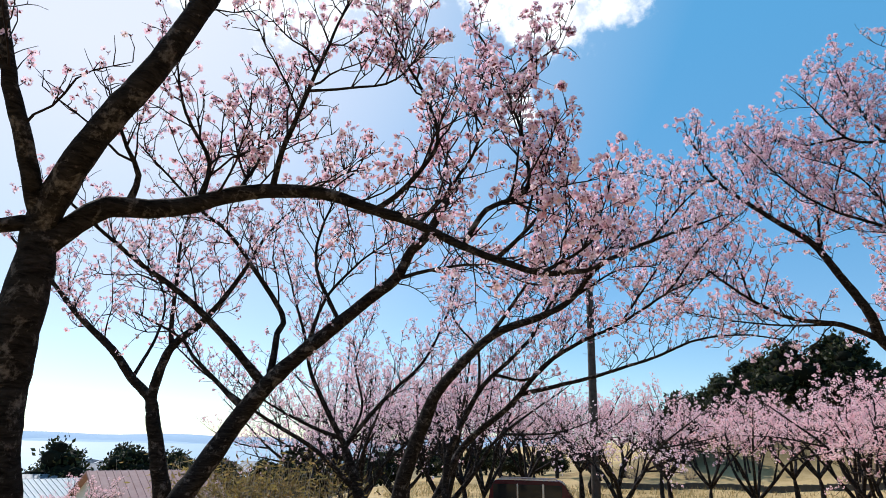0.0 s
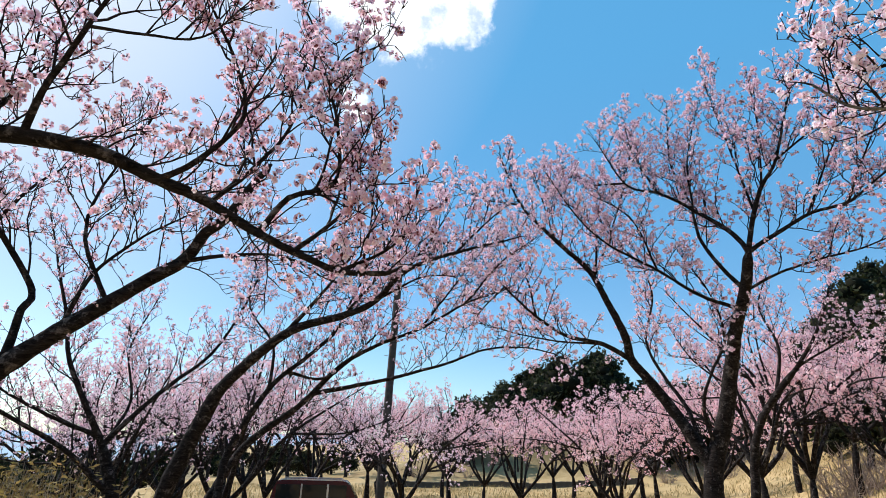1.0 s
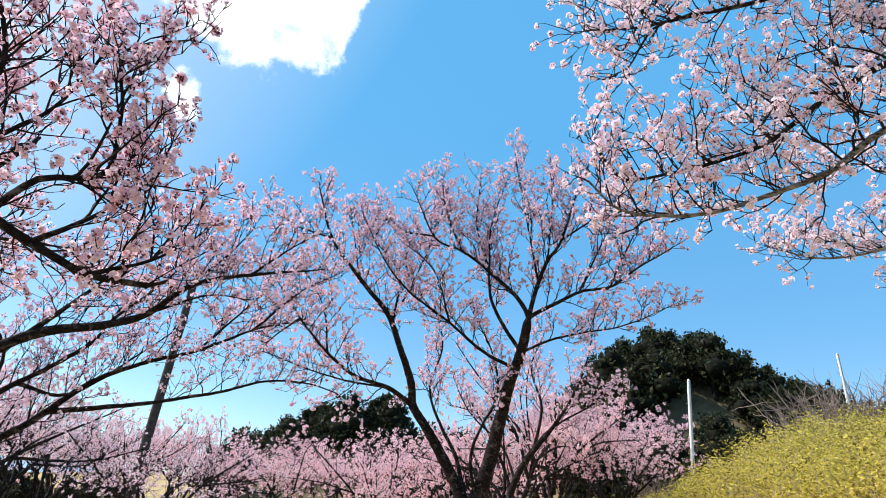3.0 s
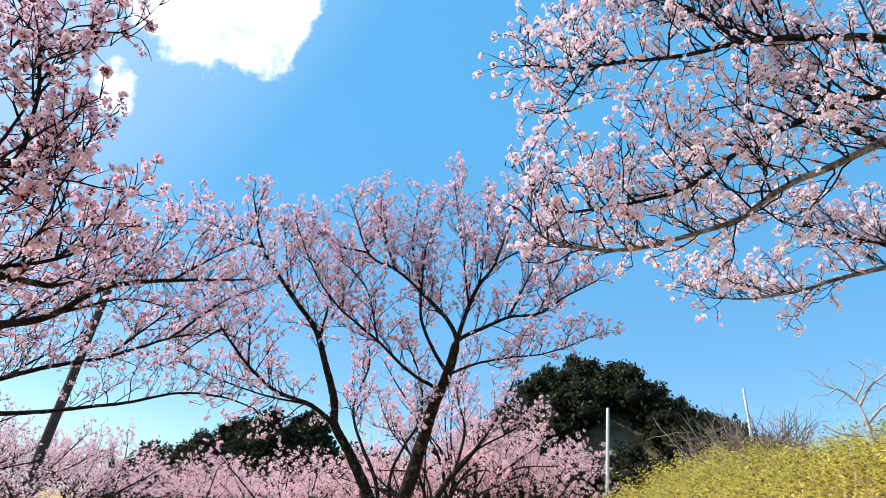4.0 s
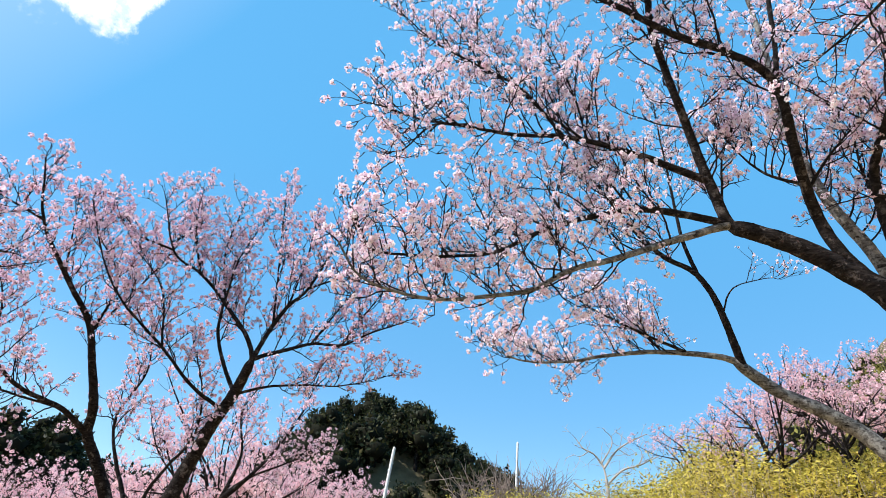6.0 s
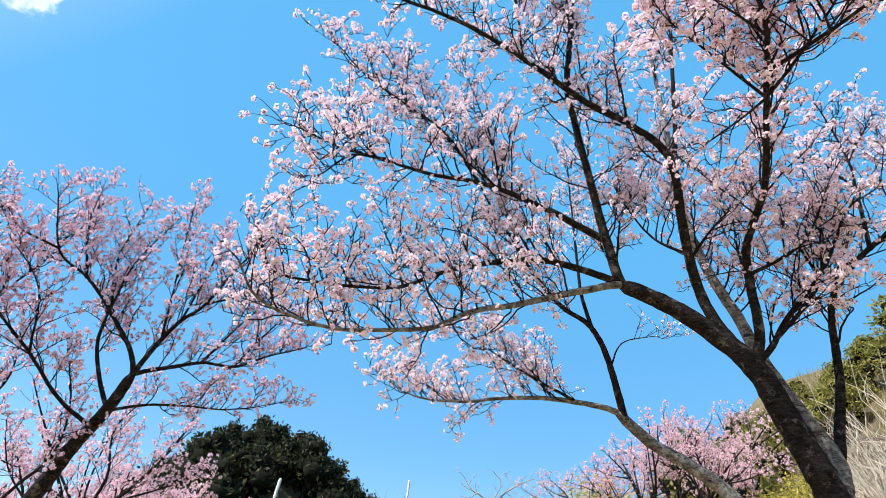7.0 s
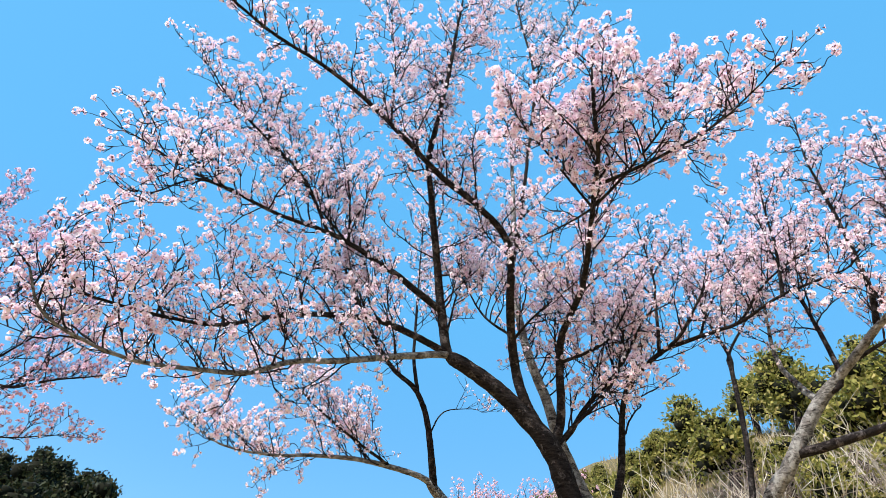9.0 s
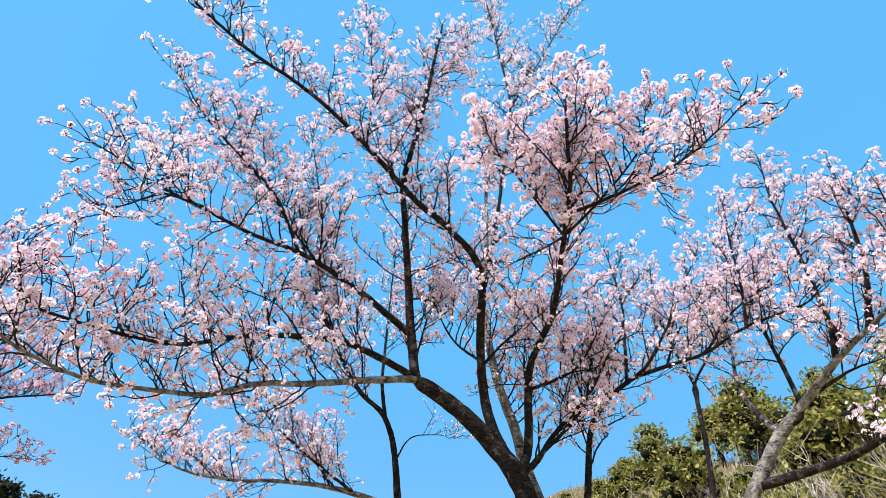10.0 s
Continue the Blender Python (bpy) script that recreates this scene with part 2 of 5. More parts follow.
def tubes(lines, sides, rng=None, rough=0.0):
    """Verts and faces of round tapered tubes along (points, radii) lines."""
    verts, faces, base = [], [], 0
    ang = np.arange(sides) * (2 * np.pi / sides)
    ca, sa = np.cos(ang), np.sin(ang)
    quad = np.stack([np.arange(sides), np.roll(np.arange(sides), -1), np.roll(np.arange(sides), -1) + sides, np.arange(sides) + sides], 1)
    for p, r in lines:
        n = len(p)
        d = np.gradient(p, axis=0)
        d /= np.linalg.norm(d, axis=1, keepdims=True) + 1e-9
        ref = np.array([0.0, 0, 1]) if abs(d[:, 2]).mean() < 0.8 else np.array([1.0, 0, 0])
        u = np.cross(d, ref)
        u /= np.linalg.norm(u, axis=1, keepdims=True) + 1e-9
        v = np.cross(d, u)
        rr = np.repeat(r[:, None], sides, 1)
        if rough:
            rr = rr * (1 + rough * rng.standard_normal(rr.shape)) * (1 + rough * 1.3 * rng.standard_normal((n, 1)))
        ring = p[:, None] + rr[..., None] * (u[:, None] * ca[None, :, None] + v[:, None] * sa[None, :, None])
        verts.append(ring.reshape(-1, 3))
        faces.append((quad[None] + (np.arange(n - 1) * sides)[:, None, None] + base).reshape(-1, 4))
        base += n * sides
    return np.vstack(verts), np.vstack(faces)


def unit(v):
    return v / (np.linalg.norm(v, axis=-1, keepdims=True) + 1e-9)


def scatter(template, faces, places, dirs, sizes, rng):
    """Copies of a small template, its z along dirs, joined."""
    n = len(places)
    z = unit(dirs)
    x = unit(np.cross(z, unit(rng.standard_normal((n, 3)))))
    y = np.cross(z, x)
    m = np.stack([x, y, z], 2) * sizes[:, None, None]
    v = np.einsum("nij,kj->nki", m, template) + places[:, None]
    f = faces[None] + (np.arange(n) * len(template))[:, None, None]
    return v.reshape(-1, 3), f.reshape(-1, faces.shape[1])


def flower_template(petals):
    """An open flower of one unit's radius: cupped, rounded petals round one eye."""
    v, f, e = [(0.0, 0.0, 0.0)], [], [0.0]
    wide = np.pi / petals * 0.92
    for i in range(petals):
        a = 2 * np.pi * i / petals
        b = len(v)
        v += [(0.80 * np.cos(a - wide), 0.80 * np.sin(a - wide), 0.30), (1.0 * np.cos(a), 1.0 * np.sin(a), 0.38),
              (0.80 * np.cos(a + wide), 0.80 * np.sin(a + wide), 0.30)]
        f += [(0, b, b + 1), (0, b + 1, b + 2)]
        e += [0.8, 1.0, 0.8]
    return np.array(v), np.array(f), np.array(e)


FLOWER = flower_template(4)
FLOWER_MID = flower_template(3)
FLOWER_FAR = (np.array([(-1.0, 0, 0.25), (0, -0.75, 0.0), (1.0, 0, 0.25), (0, 0.75, 0.0)]), np.array([(0, 1, 2), (0, 2, 3)]), np.array([0.8, 0.5, 0.8, 0.5]))
BUD_V = np.array([(0, 0, 0), (0.32, 0.0, 0.75), (-0.16, 0.28, 0.85), (-0.16, -0.28, 0.8)])
BUD_F = np.array([(0, 2, 1), (0, 3, 2), (0, 1, 3), (1, 2, 3)])
LEAF_V = np.array([(0, 0, 0), (0.28, 0.0, 0.45), (0, 0.06, 1.0), (-0.28, 0.0, 0.45)])
LEAF_F = np.array([(0, 1, 2), (0, 2, 3)])


def sprout(start, heading, length, radius, rng, bend=0.25, lift=0.15, n=6):
    """A crooked shoot: points and radii."""
    turn = np.cumsum(rng.standard_normal((n - 1, 3)), axis=0) * (0.6 * bend)
    turn[:, 2] += lift * np.arange(n - 1)
    h = np.asarray(heading, float)
    d = unit(h / math.sqrt(h @ h) + turn) * (length / (n - 1))
    return np.vstack([np.asarray(start, float)[None], start + np.cumsum(d, axis=0)]), np.linspace(radius, max(0.0016, radius * 0.35), n)


def along(p, start, gap, rng):
    """Places on a line, about gap apart from a share of its length on: their index and share of the length."""
    leg = np.concatenate([[0], np.cumsum(np.linalg.norm(np.diff(p, axis=0), axis=1))])
    s = np.arange(start * leg[-1] + gap * rng.random(), leg[-1], gap)
    s = np.clip(s + rng.normal(0, 0.3 * gap, len(s)), 0, leg[-1])
    return np.minimum(np.searchsorted(leg, s), len(p) - 1), s / leg[-1]


def shoot_off(p, k, rng, spread, lift):
    """A heading for a shoot that leaves a line: sideways and forward, turned to the light."""
    d = unit(p[k] - p[max(0, k - 1)]) if k else unit(p[1] - p[0])
    side = unit(np.cross(d, rng.standard_normal(3)))
    if side[2] < 0 and rng.random() < 0.55:
        side = -side
    return unit(d * 0.75 + side * spread + np.array([0, 0, lift]))


def grow(limbs, rng, long=1.25, gap=0.115, twig=0.32, twig_gap=0.08, flower_gap=0.085, thick=0.0095, spur=0.04, lift=0.18, step=0.085):
    """Side branches on the limbs, twigs on the branches, spurs on the twigs: their lines, and the places and headings of the flower clusters."""
    branches, twigs, spots, heads, rich = [], [], [], [], []

    def flowers(p, start, dens):
        for k, f in zip(*along(p, start, flower_gap / dens ** 0.5, rng)):
            out = unit(shoot_off(p, k, rng, 1.0, 0.1))
            tip = p[k] + out * spur * (0.3 + rng.random())
            if step < 0.1 and rng.random() < 0.5:
                twigs.append((np.array([p[k], tip]), np.array([0.0026, 0.0018])))
            spots.append(tip)
            heads.append(out)
            rich.append(dens)
        spots.append(p[-1])
        heads.append(unit(p[-1] - p[-2]))
        rich.append(dens * 1.15)

    def clothe(p, start, dens):
        for k, f in zip(*along(p, start, twig_gap, rng)):
            length = twig * (1.1 - 0.55 * f) * (0.35 + 0.95 * rng.random())
            n = max(3, int(length / (0.6 * step)) + 1)
            t = sprout(p[k], shoot_off(p, k, rng, 0.85, lift), length, min(0.0056, 0.5 * thick), rng, 0.42, 0.08, n)
            twigs.append(t)
            if rng.random() < 0.93:
                flowers(t[0], 0.15, dens)

    for p, r, bare, dens in limbs:
        for k, f in zip(*along(p, bare, gap / dens ** 0.7, rng)):
            length = long * (1.08 - 0.74 * f) * (0.3 + 0.85 * rng.random())
            length = min(length, 0.35 + 22 * r[k])
            n = max(4, int(length / step) + 1)
            first = min(0.72 * r[k], thick * (0.45 + 0.75 * length / long))
            b = sprout(p[k], shoot_off(p, k, rng, 0.9, lift), length, first, rng, 0.30, 0.05, n)
            branches.append(b)
            clothe(b[0], 0.14, dens)
        end = sprout(p[-1], p[-1] - p[-3], 0.14 * long, r[-1], rng, 0.3, 0.05, 5)
        branches.append(end)
        clothe(p[int(len(p) * 0.55):], 0.0, dens)
        clothe(end[0], 0.0, dens)
    return branches, twigs, np.array(spots), np.array(heads), np.array(rich)


def bloom_meshes(spots, heads, rich, rng, per, size, spread, template, budded=0.35):
    """Flower clusters: open flowers facing outwards from each spot, and their calyces and buds."""
    n = len(spots)
    count = np.maximum(1, np.round(per * rich * (0.45 + 1.1 * rng.random(n))).astype(int))
    idx = np.repeat(np.arange(n), count)
    out = unit(heads[idx] * 0.55 + unit(rng.standard_normal((len(idx), 3))))
    pos = spots[idx] + out * (spread * rich[idx] ** 0.5)[:, None] * (0.6 + 0.5 * rng.random((len(idx), 1)))
    v, f, e = template
    pv, pf = scatter(v, f, pos, out + 0.25 * rng.standard_normal(out.shape), size * (0.8 + 0.4 * rng.random(len(idx))), rng)
    edge = np.tile(e, len(idx))
    keep = rng.random(len(idx)) < budded
    bv, bf = scatter(BUD_V, BUD_F, spots[idx][keep] + out[keep] * spread * 0.2, out[keep], size * (0.8 + 0.6 * rng.random(keep.sum())), rng)
    return pv, pf, edge, bv, bf


def cherry_tree(place, limbs, seed, label, near=True, far=False, clothed=1.0, group="cherry trees of the grove", petals=None, per=6, size=0.019, spread=0.028,
                budded=0.4, share=1.0, **habit):
    """limbs: (name, points, first radius, last radius, bare share, density), in world places. clothed: lowers the bare shares. habit: see grow()."""
    rng = np.random.default_rng(seed)
    root = thing("cherry_tree", place, label, "tree", group)
    o = np.array(root.matrix_basis.translation)
    lines = []
    for name, points, r0, r1, bare, dens in limbs:
        p = spline(np.asarray(points, float) - o, 0.065 if not far else 0.25)
        k = len(p)
        wob = np.cumsum(rng.standard_normal((k, 3)) * (0.0022 if not far else 0.004), axis=0)
        wob -= np.linspace(0, 1, k)[:, None] * wob[-1]
        p = p + wob
        r = (0.80 if not far else 1.0) * (r0 + (r1 - r0) * np.linspace(0, 1, k) ** 0.8)
        if bare == 1:
            r[-3:] *= (0.92, 0.78, 0.5)
        lines.append((p, r, bare, dens))
        v, f = tubes([(p, r)], 11 if r0 > 0.05 and not far else (7 if not far else 5), rng, 0.018)
        pale = name.startswith("pale_")
        name = name.replace("pale_", "")
        part_mesh(name, mesh_of(name, v, f, BARK_PALE if pale else BARK, True), root, "pale lichened bark, some sunlight in its colour" if pale else "")
    branches, twigs, spots, heads, rich = grow([(p, r, bare * clothed, dens) for p, r, bare, dens in lines if bare < 1], rng, **habit)
    v, f = tubes(branches, 4 if near else 3)
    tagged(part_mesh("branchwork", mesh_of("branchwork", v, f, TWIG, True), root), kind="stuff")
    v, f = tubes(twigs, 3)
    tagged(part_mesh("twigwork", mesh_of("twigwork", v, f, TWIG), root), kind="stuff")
    keep = rng.random(len(spots)) < share
    pv, pf, edge, bv, bf = bloom_meshes(spots[keep], heads[keep], rich[keep], rng, per, size, spread, FLOWER_FAR if far else FLOWER if near else FLOWER_MID, budded)
    tagged(part_mesh("blossom", mesh_of("blossom", pv, pf, petals or PETAL, False, edge), root, "pale pink cherry blossoms in clusters"), kind="stuff")
    tagged(part_mesh("calyx", mesh_of("calyx", bv, bf, CALYX), root, "dark red calyces and buds"), kind="stuff")
    return root


# ---------------------------------------------------------------- ground
def height(x, y):
    """The lie of the land: level round the walker, a lower field ahead, a bank and a steep wooded hill beside it."""
    x, y = np.asarray(x, float), np.asarray(y, float)
    u = 0.743 * x - 0.669 * y
    z = -1.0 * smoothstep(3, 16, y - 0.25 * np.maximum(x, 0)) - 4.3 * smoothstep(9, 34, -x + 0.2 * y)
    z = z + 0.36 * np.clip(u - 2, 0, 12)
    z = z + 0.62 * np.clip(u - 13, 0, 20) * smoothstep(-2.5, -12, y)
    z = z + 0.4 * smoothstep(2.5, -2.5, y) * smoothstep(6, 13, u)
    z = z + 0.10 * np.clip(x - 22, 0, 60) * smoothstep(0, 25, y)
    z = z + 8.0 * np.exp(-(((x - 50) / 9.5) ** 2 + ((y - 27) / 9.5) ** 2) ** 1.4)
    z = z + 2.5 * np.exp(-(((x - 68) / 16.0) ** 2 + ((y - 24) / 12.0) ** 2))
    z = z + 7.5 * np.exp(-(((x - 33) / 13.0) ** 2 + ((y - 54) / 9.0) ** 2))
    z = z + 0.06 * np.sin(x * 0.9 + 1) * np.cos(y * 0.7) + 0.03 * np.sin(x * 2.3) * np.sin(y * 2.9 + 2)
    return z


def woodland(x, y):
    """Where leaf litter under trees takes the place of turf."""
    u = 0.743 * x - 0.669 * y
    dome = np.exp(-(((x - 50) / 15) ** 2 + ((y - 27) / 15) ** 2) ** 2)
    knoll = np.exp(-(((x - 33) / 20) ** 2 + ((y - 54) / 12) ** 2) ** 2)
    town = 0.75 * smoothstep(45, 90, np.hypot(x, y)) * smoothstep(30, 0, x)
    return np.clip(np.maximum(np.maximum(dome, knoll), np.maximum(town, smoothstep(8, 13, u) * (np.hypot(x, y) < 200))), 0, 1)


def make_ground():
    near = np.arange(-60, 100.1, 1.0)
    axis = np.concatenate([[-4500, -2000, -900, -400, -200, -110], near, [130, 200, 400, 900, 2000, 4500]])
    xx, yy = np.meshgrid(axis, axis, indexing="ij")
    zz = height(xx, yy)
    k = len(axis)
    v = np.stack([xx, yy, zz], 2).reshape(-1, 3)
    i, j = np.meshgrid(np.arange(k - 1), np.arange(k - 1), indexing="ij")
    a = (i * k + j).ravel()
    ob = new("ground", mesh_of("ground", v, np.stack([a, a + k, a + k + 1, a + 1], 1), GROUND, True, woodland(xx, yy).ravel()))
    tagged(ob, "dry winter grass and soil on sloping park ground", "ground", kind="structure")


make_ground()


def on_ground(x, y, sink=0.05):
    return Vector((x, y, float(height(x, y)) - sink))


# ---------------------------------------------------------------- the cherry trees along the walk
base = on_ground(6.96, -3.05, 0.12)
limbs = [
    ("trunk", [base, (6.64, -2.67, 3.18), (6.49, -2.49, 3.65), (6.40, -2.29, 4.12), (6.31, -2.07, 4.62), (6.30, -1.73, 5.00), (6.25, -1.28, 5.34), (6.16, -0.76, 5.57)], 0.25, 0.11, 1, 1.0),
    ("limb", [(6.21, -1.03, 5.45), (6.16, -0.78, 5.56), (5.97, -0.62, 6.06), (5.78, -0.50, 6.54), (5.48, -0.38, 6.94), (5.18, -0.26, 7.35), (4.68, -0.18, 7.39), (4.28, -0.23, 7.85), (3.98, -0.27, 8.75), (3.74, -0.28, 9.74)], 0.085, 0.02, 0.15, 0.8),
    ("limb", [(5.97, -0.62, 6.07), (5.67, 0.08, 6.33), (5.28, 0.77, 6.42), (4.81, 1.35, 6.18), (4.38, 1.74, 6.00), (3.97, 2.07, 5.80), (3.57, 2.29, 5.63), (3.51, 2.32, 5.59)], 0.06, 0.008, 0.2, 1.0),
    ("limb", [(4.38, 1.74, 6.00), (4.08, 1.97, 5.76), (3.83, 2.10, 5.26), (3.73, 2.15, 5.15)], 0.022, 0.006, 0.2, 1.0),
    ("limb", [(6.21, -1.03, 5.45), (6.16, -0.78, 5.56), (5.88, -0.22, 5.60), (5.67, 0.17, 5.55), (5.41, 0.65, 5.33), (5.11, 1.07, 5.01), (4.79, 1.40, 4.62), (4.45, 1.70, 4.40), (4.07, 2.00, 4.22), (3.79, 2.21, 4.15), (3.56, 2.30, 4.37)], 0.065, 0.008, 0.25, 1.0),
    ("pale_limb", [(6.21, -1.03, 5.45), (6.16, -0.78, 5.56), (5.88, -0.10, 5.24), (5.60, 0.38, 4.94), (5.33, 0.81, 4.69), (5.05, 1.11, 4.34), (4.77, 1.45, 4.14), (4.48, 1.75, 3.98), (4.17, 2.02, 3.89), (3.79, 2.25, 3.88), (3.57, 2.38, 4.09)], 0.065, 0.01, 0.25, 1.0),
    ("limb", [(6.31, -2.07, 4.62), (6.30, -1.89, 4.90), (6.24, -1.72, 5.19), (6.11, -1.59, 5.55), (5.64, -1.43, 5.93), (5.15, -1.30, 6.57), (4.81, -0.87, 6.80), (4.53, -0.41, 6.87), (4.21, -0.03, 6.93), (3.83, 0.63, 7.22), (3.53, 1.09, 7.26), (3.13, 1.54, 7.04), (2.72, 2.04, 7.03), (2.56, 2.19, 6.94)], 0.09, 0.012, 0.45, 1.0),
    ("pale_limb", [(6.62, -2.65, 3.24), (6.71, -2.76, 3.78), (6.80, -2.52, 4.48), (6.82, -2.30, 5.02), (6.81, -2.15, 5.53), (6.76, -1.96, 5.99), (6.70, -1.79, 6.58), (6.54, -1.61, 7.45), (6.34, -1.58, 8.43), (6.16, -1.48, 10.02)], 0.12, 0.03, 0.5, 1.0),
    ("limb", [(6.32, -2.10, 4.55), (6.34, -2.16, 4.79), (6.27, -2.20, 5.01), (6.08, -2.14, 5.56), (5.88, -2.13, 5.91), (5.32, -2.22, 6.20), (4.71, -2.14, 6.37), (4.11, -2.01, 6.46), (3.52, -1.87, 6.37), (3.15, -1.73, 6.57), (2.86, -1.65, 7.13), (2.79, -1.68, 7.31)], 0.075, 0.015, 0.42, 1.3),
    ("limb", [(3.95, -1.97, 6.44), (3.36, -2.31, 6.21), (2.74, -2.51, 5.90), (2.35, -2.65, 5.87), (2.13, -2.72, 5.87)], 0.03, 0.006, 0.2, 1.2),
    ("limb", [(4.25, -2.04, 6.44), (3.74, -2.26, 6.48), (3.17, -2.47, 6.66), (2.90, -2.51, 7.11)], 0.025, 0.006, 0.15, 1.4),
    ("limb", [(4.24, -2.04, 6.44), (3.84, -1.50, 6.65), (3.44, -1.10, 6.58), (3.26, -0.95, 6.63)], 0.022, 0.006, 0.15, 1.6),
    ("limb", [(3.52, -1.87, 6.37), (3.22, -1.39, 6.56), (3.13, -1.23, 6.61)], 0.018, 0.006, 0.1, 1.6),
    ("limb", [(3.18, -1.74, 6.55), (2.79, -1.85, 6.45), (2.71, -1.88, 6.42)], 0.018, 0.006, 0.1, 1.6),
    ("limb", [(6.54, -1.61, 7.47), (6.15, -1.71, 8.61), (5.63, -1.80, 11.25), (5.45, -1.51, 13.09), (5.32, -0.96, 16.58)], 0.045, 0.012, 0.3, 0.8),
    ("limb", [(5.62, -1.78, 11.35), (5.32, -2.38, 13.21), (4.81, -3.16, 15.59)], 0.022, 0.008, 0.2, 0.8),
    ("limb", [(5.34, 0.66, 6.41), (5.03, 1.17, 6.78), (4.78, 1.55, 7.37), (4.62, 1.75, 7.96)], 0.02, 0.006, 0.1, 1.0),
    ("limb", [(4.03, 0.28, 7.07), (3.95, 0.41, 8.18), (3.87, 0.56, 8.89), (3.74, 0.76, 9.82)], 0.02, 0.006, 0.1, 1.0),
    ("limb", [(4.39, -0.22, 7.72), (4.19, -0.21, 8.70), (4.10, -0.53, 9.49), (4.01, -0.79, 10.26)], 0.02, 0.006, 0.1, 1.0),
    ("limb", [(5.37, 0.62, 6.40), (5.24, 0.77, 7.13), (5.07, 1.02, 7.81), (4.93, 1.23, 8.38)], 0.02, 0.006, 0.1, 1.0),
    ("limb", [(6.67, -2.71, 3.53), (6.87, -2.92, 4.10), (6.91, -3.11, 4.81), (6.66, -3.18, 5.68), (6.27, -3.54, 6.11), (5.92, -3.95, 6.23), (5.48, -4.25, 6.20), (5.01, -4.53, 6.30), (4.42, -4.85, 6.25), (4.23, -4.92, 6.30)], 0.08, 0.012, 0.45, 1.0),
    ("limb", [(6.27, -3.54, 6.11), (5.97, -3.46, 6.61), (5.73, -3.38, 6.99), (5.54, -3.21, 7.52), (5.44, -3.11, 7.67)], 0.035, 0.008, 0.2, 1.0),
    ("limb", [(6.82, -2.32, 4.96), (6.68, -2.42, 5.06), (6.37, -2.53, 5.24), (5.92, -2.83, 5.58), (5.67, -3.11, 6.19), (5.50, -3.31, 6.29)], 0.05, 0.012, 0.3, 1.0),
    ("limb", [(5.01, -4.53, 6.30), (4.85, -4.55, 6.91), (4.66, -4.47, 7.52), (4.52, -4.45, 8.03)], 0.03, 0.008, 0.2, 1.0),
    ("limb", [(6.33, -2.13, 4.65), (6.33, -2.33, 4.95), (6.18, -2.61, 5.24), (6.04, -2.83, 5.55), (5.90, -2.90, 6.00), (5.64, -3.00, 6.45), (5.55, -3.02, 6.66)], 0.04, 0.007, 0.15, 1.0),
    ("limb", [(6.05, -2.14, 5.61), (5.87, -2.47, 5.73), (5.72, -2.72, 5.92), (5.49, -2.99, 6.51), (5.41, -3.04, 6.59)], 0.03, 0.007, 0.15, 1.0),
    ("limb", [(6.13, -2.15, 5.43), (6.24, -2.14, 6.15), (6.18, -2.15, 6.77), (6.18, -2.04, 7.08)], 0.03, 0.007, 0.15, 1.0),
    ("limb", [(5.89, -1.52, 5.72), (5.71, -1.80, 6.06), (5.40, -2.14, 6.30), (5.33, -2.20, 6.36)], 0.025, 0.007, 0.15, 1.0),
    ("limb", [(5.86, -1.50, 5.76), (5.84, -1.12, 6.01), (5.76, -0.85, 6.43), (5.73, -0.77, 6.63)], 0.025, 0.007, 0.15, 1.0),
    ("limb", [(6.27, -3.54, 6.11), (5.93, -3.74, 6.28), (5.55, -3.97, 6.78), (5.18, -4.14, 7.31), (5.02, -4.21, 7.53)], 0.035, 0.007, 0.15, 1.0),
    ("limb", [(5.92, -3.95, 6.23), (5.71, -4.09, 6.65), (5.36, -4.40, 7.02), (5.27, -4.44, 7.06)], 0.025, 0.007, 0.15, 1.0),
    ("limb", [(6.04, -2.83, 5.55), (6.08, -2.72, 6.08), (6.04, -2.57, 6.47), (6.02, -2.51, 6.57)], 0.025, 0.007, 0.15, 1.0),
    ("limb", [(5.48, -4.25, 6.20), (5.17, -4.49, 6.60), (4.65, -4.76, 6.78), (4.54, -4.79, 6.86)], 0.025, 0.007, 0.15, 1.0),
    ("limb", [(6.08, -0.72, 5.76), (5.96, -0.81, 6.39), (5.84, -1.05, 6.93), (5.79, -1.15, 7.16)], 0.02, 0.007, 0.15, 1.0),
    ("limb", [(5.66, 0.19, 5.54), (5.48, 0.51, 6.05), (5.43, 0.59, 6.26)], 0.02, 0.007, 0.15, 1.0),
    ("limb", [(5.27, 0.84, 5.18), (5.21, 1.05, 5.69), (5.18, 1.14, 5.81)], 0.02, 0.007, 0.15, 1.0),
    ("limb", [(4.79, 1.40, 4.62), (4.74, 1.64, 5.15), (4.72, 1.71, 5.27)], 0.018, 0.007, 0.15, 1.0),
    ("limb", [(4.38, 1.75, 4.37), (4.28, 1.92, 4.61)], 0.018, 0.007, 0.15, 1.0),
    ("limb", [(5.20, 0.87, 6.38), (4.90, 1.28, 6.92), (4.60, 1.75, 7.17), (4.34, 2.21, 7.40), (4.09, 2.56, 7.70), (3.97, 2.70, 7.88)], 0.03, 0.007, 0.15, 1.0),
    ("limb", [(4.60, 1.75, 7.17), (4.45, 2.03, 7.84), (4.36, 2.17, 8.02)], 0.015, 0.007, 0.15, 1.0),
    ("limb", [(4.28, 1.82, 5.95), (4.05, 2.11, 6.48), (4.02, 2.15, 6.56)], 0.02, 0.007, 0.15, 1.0),
